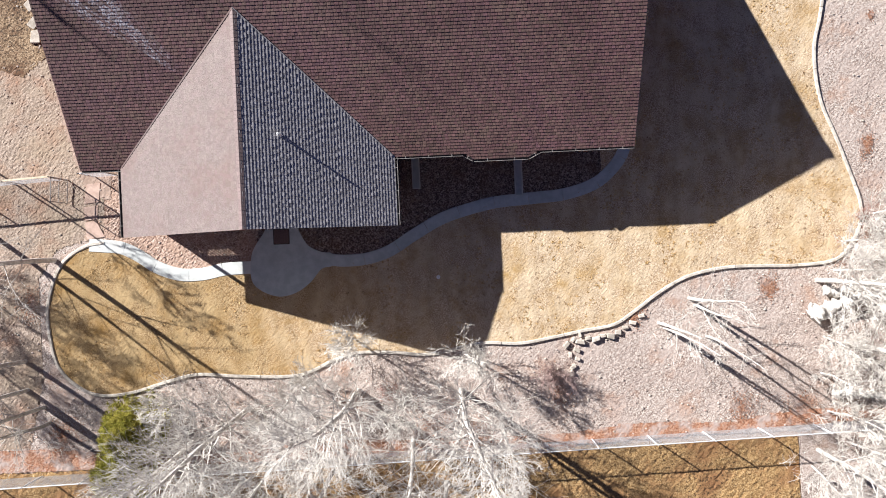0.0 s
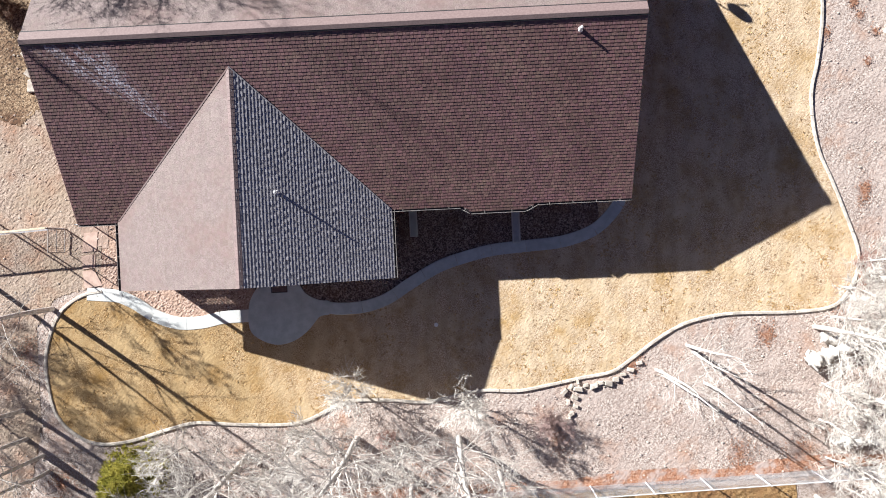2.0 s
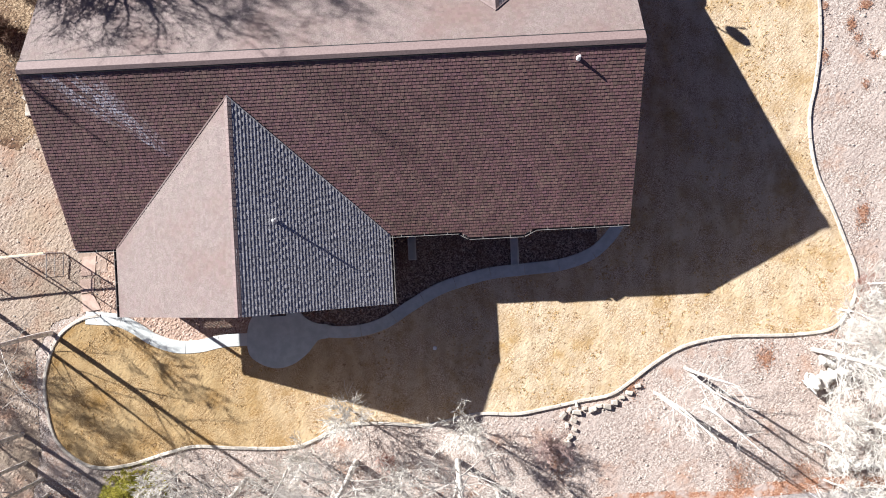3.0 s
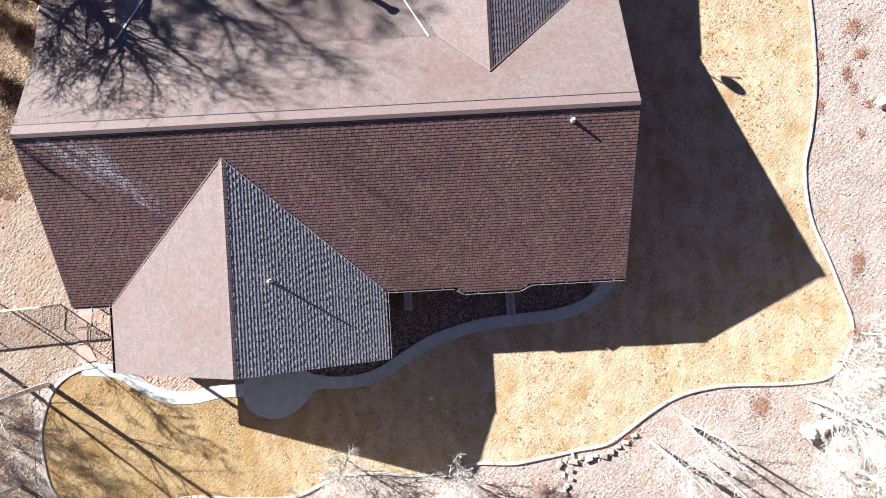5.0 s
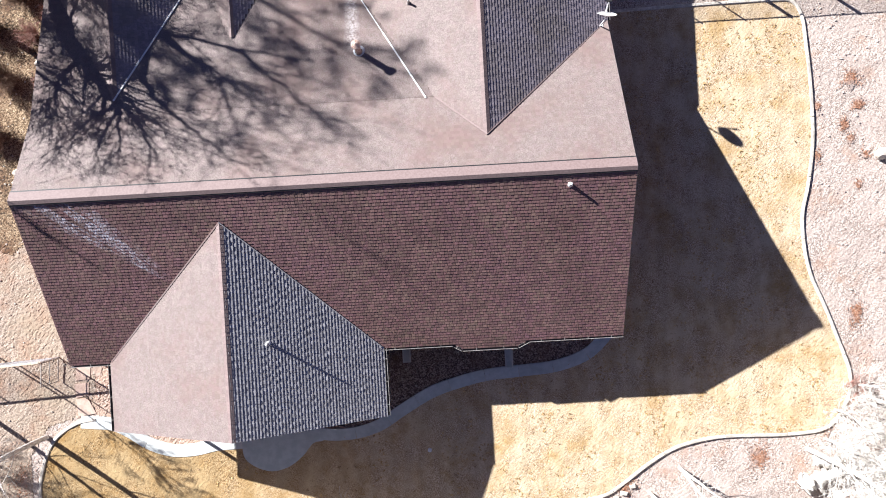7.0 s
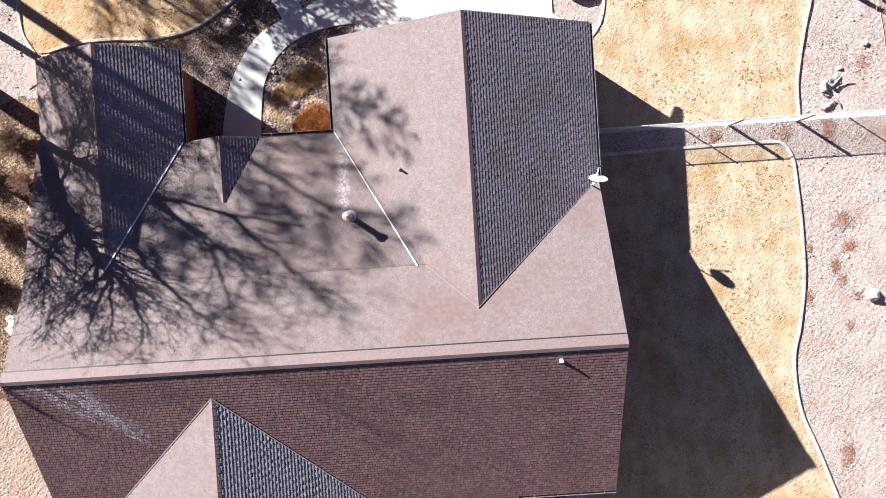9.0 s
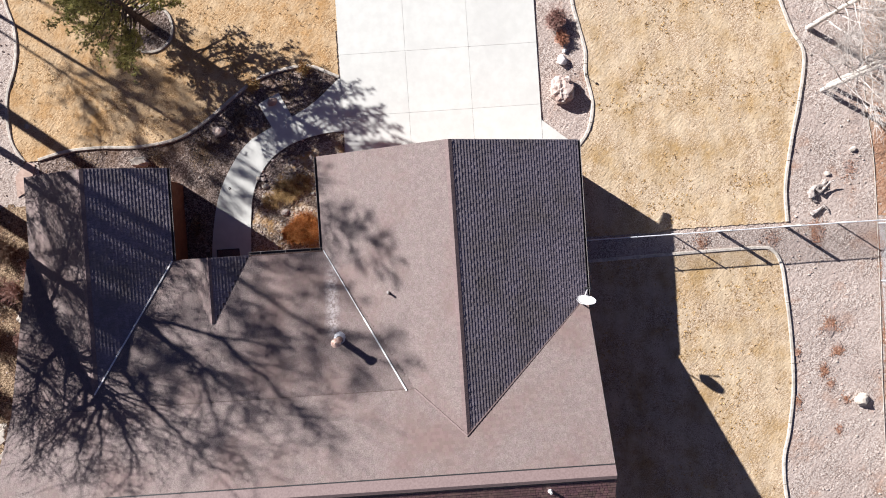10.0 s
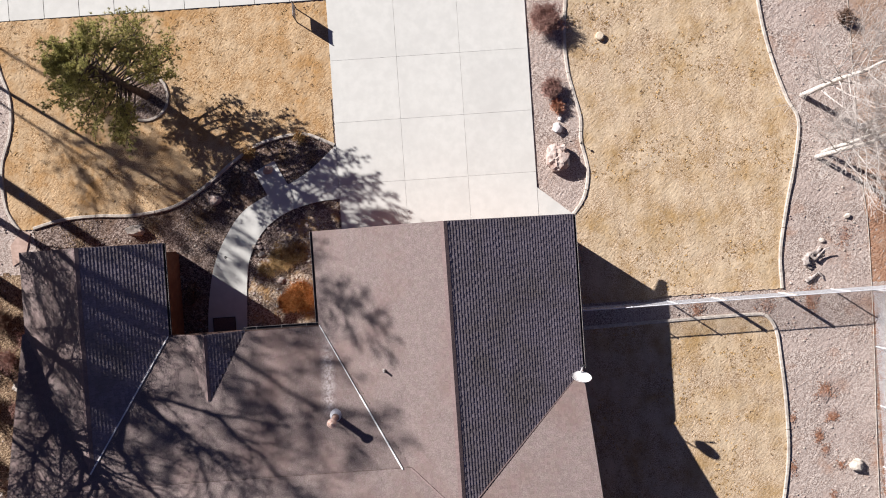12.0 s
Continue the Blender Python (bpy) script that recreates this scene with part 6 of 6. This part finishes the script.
driftwood("bleached fallen trunk with a broken root end among branches", [
    ([(15.75, -3.0, 0.3), (16.1, -2.75, 0.42), (16.9, -2.45, 0.5), (17.8, -2.2, 0.5), (19.3, -1.95, 0.45)], 0.36),
    ([(15.9, -2.9, 0.3), (15.7, -2.6, 0.34), (15.75, -2.35, 0.3)], 0.2),
    ([(16.6, -2.55, 0.5), (16.5, -2.95, 0.45), (16.75, -3.35, 0.3)], 0.17)], 2, "bark", "log", "fallen logs")
driftwood("bleached fallen limb lying among branches", [
    ([(16.3, -1.75, 0.3), (17.0, -1.95, 0.42), (17.9, -1.6, 0.45), (18.6, -1.65, 0.45), (19.5, -1.5, 0.4)], 0.24)], 5, "bark", "log", "fallen logs")
driftwood("bent grey driftwood root lying in the gravel", [
    ([(18.45, 20.55, 0.1), (18.42, 20.85, 0.14), (18.62, 21.05, 0.16), (18.9, 21.1, 0.14), (19.1, 21.35, 0.1)], 0.15),
    ([(18.6, 21.0, 0.16), (18.75, 20.8, 0.2), (18.95, 20.95, 0.2), (19.15, 21.2, 0.3), (19.35, 21.25, 0.36)], 0.09),
    ([(18.45, 20.6, 0.08), (18.55, 20.4, 0.06), (18.72, 20.38, 0.05)], 0.08)], 3)
driftwood("forked pale driftwood piece lying in the gravel", [
    ([(18.35, 19.85, 0.07), (18.6, 19.95, 0.09), (18.85, 20.15, 0.1), (18.95, 20.25, 0.1)], 0.11),
    ([(18.9, 20.2, 0.1), (19.1, 20.0, 0.09), (19.15, 19.85, 0.06)], 0.06)], 4)


# ring of pale stones under the pine
ring = thing("tree_ring", "round kerb ring with pale gravel under the pine", "tree ring")
part("kerb_stone", ribbon(curve_through([(-10.3 + 1.05 * math.cos(a / 12 * 6.2832), 29.95 + 1.05 * math.sin(a / 12 * 6.2832)) for a in range(13)], 0.1), 0.12, -0.1, 0.09, 0.02), "kerb", ring)
part("gravel", rough_sheet([(-10.3 + 1.02 * math.cos(a / 24 * 6.2832), 29.95 + 1.02 * math.sin(a / 24 * 6.2832)) for a in range(24)], 0.06, 0.07, 0.008, 0.0, seed=12), "gravel_dark", ring)


# ---- fences ----
def mesh_fence(words, a, b, height, posts, thick=(), wire=0.055, board=False):
    """Galvanised posts, top rail and woven wire."""
    ob = thing("wire_fence", words, "fence", "boundary fences")
    (ax, ay), (bx, by) = a, b
    k = math.hypot(bx - ax, by - ay)
    ux, uy = (bx - ax) / k, (by - ay) / k
    for i, t in enumerate(posts):
        part("post", tubes([((ax + ux * t, ay + uy * t, -0.3), (ax + ux * t, ay + uy * t, height + 0.06), 0.03, 0.03)], 10), "galvanised", ob)
        if i in thick:
            part("brace", tubes([((ax + ux * (t + 0.1), ay + uy * (t + 0.1), -0.2), (ax + ux * (t + 0.1), ay + uy * (t + 0.1), height), 0.05, 0.05)], 8), "wood", ob)
    if board:
        vs = [(x + ox * uy, y - ox * ux, height + h) for x, y in (a, b) for ox, h in ((-0.045, 0.0), (0.045, 0.0), (0.04, 0.035), (-0.04, 0.035))]
        part("top_rail", (vs, [(0, 1, 5, 4), (1, 2, 6, 5), (2, 3, 7, 6), (3, 0, 4, 7), (3, 2, 1, 0), (4, 5, 6, 7)]), "straw_wood", ob, "sun-bleached board rail")
    else:
        part("top_rail", rod([(ax, ay, height), (bx, by, height)], 0.022, 8), "galvanised", ob)
    segs = []
    n = int((k + height) / (wire * 2))
    for i in range(n):
        s = i * wire * 2
        for flip in (0, 1):
            t0, t1 = s - height, s
            z0, z1 = 0.03, height - 0.01
            if t0 < 0:
                z0, t0 = z0 + (0 - t0), 0
            if t1 > k:
                z1, t1 = z1 - (t1 - k), k
            if z1 <= z0:
                continue
            if flip:
                t0, t1 = k - t0, k - t1
            segs.append(((ax + ux * t0, ay + uy * t0, z0), (ax + ux * t1, ay + uy * t1, z1), 0.004, 0.004))
    part("wire_mesh", tubes(segs, 3), "galvanised", ob)
    return ob


mesh_fence("galvanised wire fence from the garage to the boundary", (7.3, 19.36), (26.5, 19.42), 1.5, (0.05, 2.9, 4.84, 6.85, 9.85, 12.2, 15.5, 18.8), (3, 4))
mesh_fence("galvanised wire fence along the back boundary", (-26.0, -8.75), (18.5, -7.68), 1.5, [0.1 + 2.45 * i for i in range(18)], ())
mesh_fence("galvanised wire fence along the eastern boundary", (21.36, 3.3), (21.36, 19.38), 1.5, (0.1, 2.65, 5.3, 8.0, 10.75, 13.4, 15.95), ())
mesh_fence("galvanised wire fence west of the house", (-27.0, 4.05), (-16.75, 4.55), 1.5, (0.1, 3.0, 5.6, 8.2, 10.2), (), board=True)
mesh_fence("short wire fence between gate and house", (-15.6, 4.62), (-14.4, 4.62), 1.5, (0.05, 1.15), ())
gate = thing("garden_gate", "open galvanised wire garden gate", "gate")
gx, gy0, gy1 = -16.75, 4.5, 3.5
part("gate_frame", join(rod([(gx, gy0, 0.12), (gx, gy0, 1.45), (gx - 0.06, gy1, 1.45), (gx - 0.06, gy1, 0.12), (gx, gy0, 0.12)], 0.022, 8)), "dull_metal", gate)
part("rail", rod([(gx, gy0, 0.8), (gx - 0.06, gy1, 0.8)], 0.018, 8), "dull_metal", gate)
part("hinge", tubes([((gx, gy0 + 0.03, 1.2), (gx, gy0 + 0.03, 1.3), 0.03, 0.03)], 8), "dull_metal", gate)
part("wire_mesh", join(*[rod([(gx - 0.06 * k / 12, gy0 - k / 12, 0.13), (gx - 0.06 * k / 12, gy0 - k / 12, 1.44)], 0.004, 3) for k in range(1, 12)]), "dull_metal", gate)

# ---- small things ----
sign = thing("yard_sign", "flat panel sign on two thin posts in the lawn", "sign")
for y in (32.75, 33.35):
    part("post", box(-3.37, -3.33, y - 0.02, y + 0.02, -0.2, 1.05, 0.004), "black", sign)
part("panel", box(-3.365, -3.335, 32.77, 33.33, 0.42, 1.03, 0.004), "wood", sign)


def disc(name, words, x, y, r, h, mat, category):
    ob = thing(name, words, category)
    part("body", tubes([((x, y, -0.05), (x, y, h), r, r), ((x, y, h), (x, y, h + 0.02), r, r * 0.8), ((x, y, h + 0.02), (x, y, h + 0.021), r * 0.8, 0.01)], 20), mat, ob)
    part("rim", tubes([((x, y, h - 0.03), (x, y, h + 0.008), r * 1.06, r * 1.06)], 20), mat, ob)


disc("garden_stump", "pale sawn round standing on the side lawn", 9.9, 31.27, 0.18, 0.16, "straw_wood", "stump")
disc("valve_cover", "white round valve cover in the back lawn", -0.54, -0.5, 0.09, 0.07, "white_metal", "valve cover")
disc("valve_cover", "small pale valve cover in the front lawn", -15.95, 26.0, 0.12, 0.06, "pale_rock", "valve cover")
for x, y in ((-7.15, 22.65), (8.75, 26.6)):
    lamp = thing("path_light", "small black path light on a stake", "path light", "path lights")
    part("stake", tubes([((x, y, -0.1), (x, y, 0.38), 0.012, 0.012)], 8), "black", lamp)
    part("hood", tubes([((x, y, 0.36), (x, y, 0.42), 0.06, 0.02)], 12), "black", lamp)


def scatter(name, words, category, mat, count, x0, x1, y0, y1, lo, hi, seed, keep):
    """Loose small stones strewn over the gravel, one sheet of many."""
    r = random.Random(seed)
    verts, faces = [], []
    g = np.random.default_rng(seed)
    xs, ys = g.uniform(x0, x1, count * 3), g.uniform(y0, y1, count * 3)
    ok = keep(xs, ys)
    for x, y in list(zip(xs[ok].tolist(), ys[ok].tolist()))[:count]:
        sz, a = r.uniform(lo, hi), r.uniform(0, 6.28)
        k = len(verts)
        n = 6
        for h, q in ((-0.3, 1.0), (0.35, 0.85), (0.6, 0.4)):
            for i in range(n):
                w = a + i * 2 * math.pi / n
                f = sz * q * r.uniform(0.75, 1.15)
                verts.append((x + f * math.cos(w) * 1.2, y + f * math.sin(w), sz * h * r.uniform(0.8, 1.2) + 0.01))
        for b in (0, n):
            faces += [(k + b + i, k + b + (i + 1) % n, k + b + n + (i + 1) % n, k + b + n + i) for i in range(n)]
        faces.append(tuple(k + 2 * n + i for i in range(n)))
    return tagged(part(name, (verts, faces), mat), words, category, kind="stuff")


def on_gravel(x, y):
    ok = ~((x > -2.1) & (x < 8.3) & (y > 22.6))
    for z in (LAWN_BACK, LAWN_EAST, LAWN_FRONT, HOUSE_PLAN, outer + inner[::-1]):
        ok &= ~inside(z, x, y)
    return ok


scatter("loose_stones", "pale loose stones strewn over the gravel", "stones", "pale_rock", 700, -20, 21, -8, 33, 0.02, 0.055, 91, on_gravel)
scatter("loose_stones", "pinkish loose stones strewn over the gravel", "stones", "rock", 700, -20, 21, -8, 33, 0.02, 0.055, 92, on_gravel)
scatter("loose_stones", "mixed stones lying in the bed by the garage", "stones", "rock", 200, -6.2, -2.9, 19.8, 24.2, 0.03, 0.07, 94, on_gravel)


def leaf_drift(words, mat, spots, seed):
    """Dead leaves and needles lying in drifts."""
    r = random.Random(seed)
    verts, faces = [], []
    for x, y, rad, count in spots:
        for _ in range(count):
            a, d = r.uniform(0, 6.28), abs(r.gauss(0, 0.62)) * rad
            d *= 0.85 + 0.25 * math.sin(2 * a + x * 5) + 0.15 * math.sin(5 * a + y * 7)
            c = Vector((x + d * math.cos(a) * 0.9, y + d * math.sin(a) * 1.25, r.uniform(0.018, 0.034)))
            u = Vector((r.gauss(0, 1), r.gauss(0, 1), r.gauss(0, 0.12))).normalized() * r.uniform(0.02, 0.05)
            v = Vector((-u.y, u.x, r.gauss(0, 0.01))) * 0.6
            k = len(verts)
            verts += [tuple(c - u), tuple(c + v), tuple(c + u), tuple(c - v)]
            faces.append((k, k + 1, k + 2, k + 3))
    return tagged(part("leaf_drift", (verts, faces), mat), words, "dead leaves", kind="stuff")


leaf_drift("rust red dead leaves drifted over the gravel", "litter", [(18.93, 14.82, 0.42, 700), (19.20, 13.76, 0.3, 420), (18.54, 12.88, 0.28, 340), (18.80, 12.27, 0.22, 260), (19.42, 11.51, 0.25, 120), (19.06, 10.23, 0.22, 200), (17.41, 13.74, 0.2, 180), (17.30, 11.50, 0.25, 240), (18.6, 4.5, 0.5, 648), (18.6, 19.0, 0.5, 756), (14.0, -1.6, 0.7, 700), (17.2, 0.0, 0.6, 900), (8.0, -2.6, 0.5, 500), (12.6, -6.9, 1.0, 700), (4.6, -5.9, 0.8, 500),
    (15.2, -6.9, 0.9, 700), (18.3, 0.9, 0.5, 900), (16.6, 18.9, 0.5, 300), (13.5, 18.9, 0.6, 300), (-18.6, -1.0, 1.0, 600), (-17.5, -6.9, 1.2, 800), (-1.2, -7.0, 1.0, 500), (20.2, 21.8, 0.6, 300)], 95)
leaf_drift("rust red needles drifted along the side edging", "litter", [(21.42 + 0.04 * math.sin(k * 1.7), 5.2 + 0.42 * k, 0.2, 240) for k in range(34)], 97)
leaf_drift("brown leaves lying in the front bed", "mulch", [(-13.6, 24.0, 1.3, 900), (-10.4, 24.2, 1.0, 800), (-8.3, 24.4, 0.9, 700), (-6.6, 25.9, 0.8, 600), (-4.4, 27.0, 0.8, 500), (-3.2, 26.8, 0.6, 400), (-8.8, 21.2, 0.5, 500)], 96)


def grass_tufts(words, mat, lawns, count, seed):
    """Small rough clumps standing up out of the mown turf, in loose drifts."""
    r = random.Random(seed)
    g = np.random.default_rng(seed)
    verts, faces = [], []
    for poly, x0, x1, y0, y1, share in lawns:
        xs, ys = g.uniform(x0, x1, count * 6), g.uniform(y0, y1, count * 6)
        ok = inside(poly, xs, ys)
        done = 0
        for x, y in zip(xs[ok].tolist(), ys[ok].tolist()):
            if done >= count * share:
                break
            if noise.noise(Vector((x * 0.45, y * 0.45, seed))) + 0.5 * noise.noise(Vector((x * 1.9, y * 1.9, 3.0))) < 0.06:
                continue
            done += 1
            size = r.uniform(0.02, 0.065)
            for _ in range(7):
                a = r.uniform(0, 6.283)
                c = Vector((x + r.gauss(0, 0.4) * size, y + r.gauss(0, 0.4) * size, 0.03))
                u = Vector((math.cos(a), math.sin(a), r.uniform(0.3, 0.9))) * size
                w = Vector((-math.sin(a), math.cos(a), 0)) * size * 0.35
                k = len(verts)
                verts += [tuple(c - w), tuple(c + w), tuple(c + u)]
                faces.append((k, k + 1, k + 2))
    return tagged(part("grass_tufts", (verts, faces), mat), words, "grass tufts", kind="stuff")


TURF = [(LAWN_BACK, 6.9, 18.3, -0.6, 18.4, 1.0), (LAWN_BACK, -17.9, 18.0, -4.8, 3.0, 0.9), (LAWN_EAST, 7.5, 18.4, 19.6, 34.0, 0.7), (LAWN_FRONT, -16.8, -2.0, 24.6, 33.5, 0.5)]
grass_tufts("dark brown tufts in the dormant lawns", "dry_tuft", TURF, 300, 301)
grass_tufts("pale straw tufts in the dormant lawns", "straw", TURF, 1500, 302)
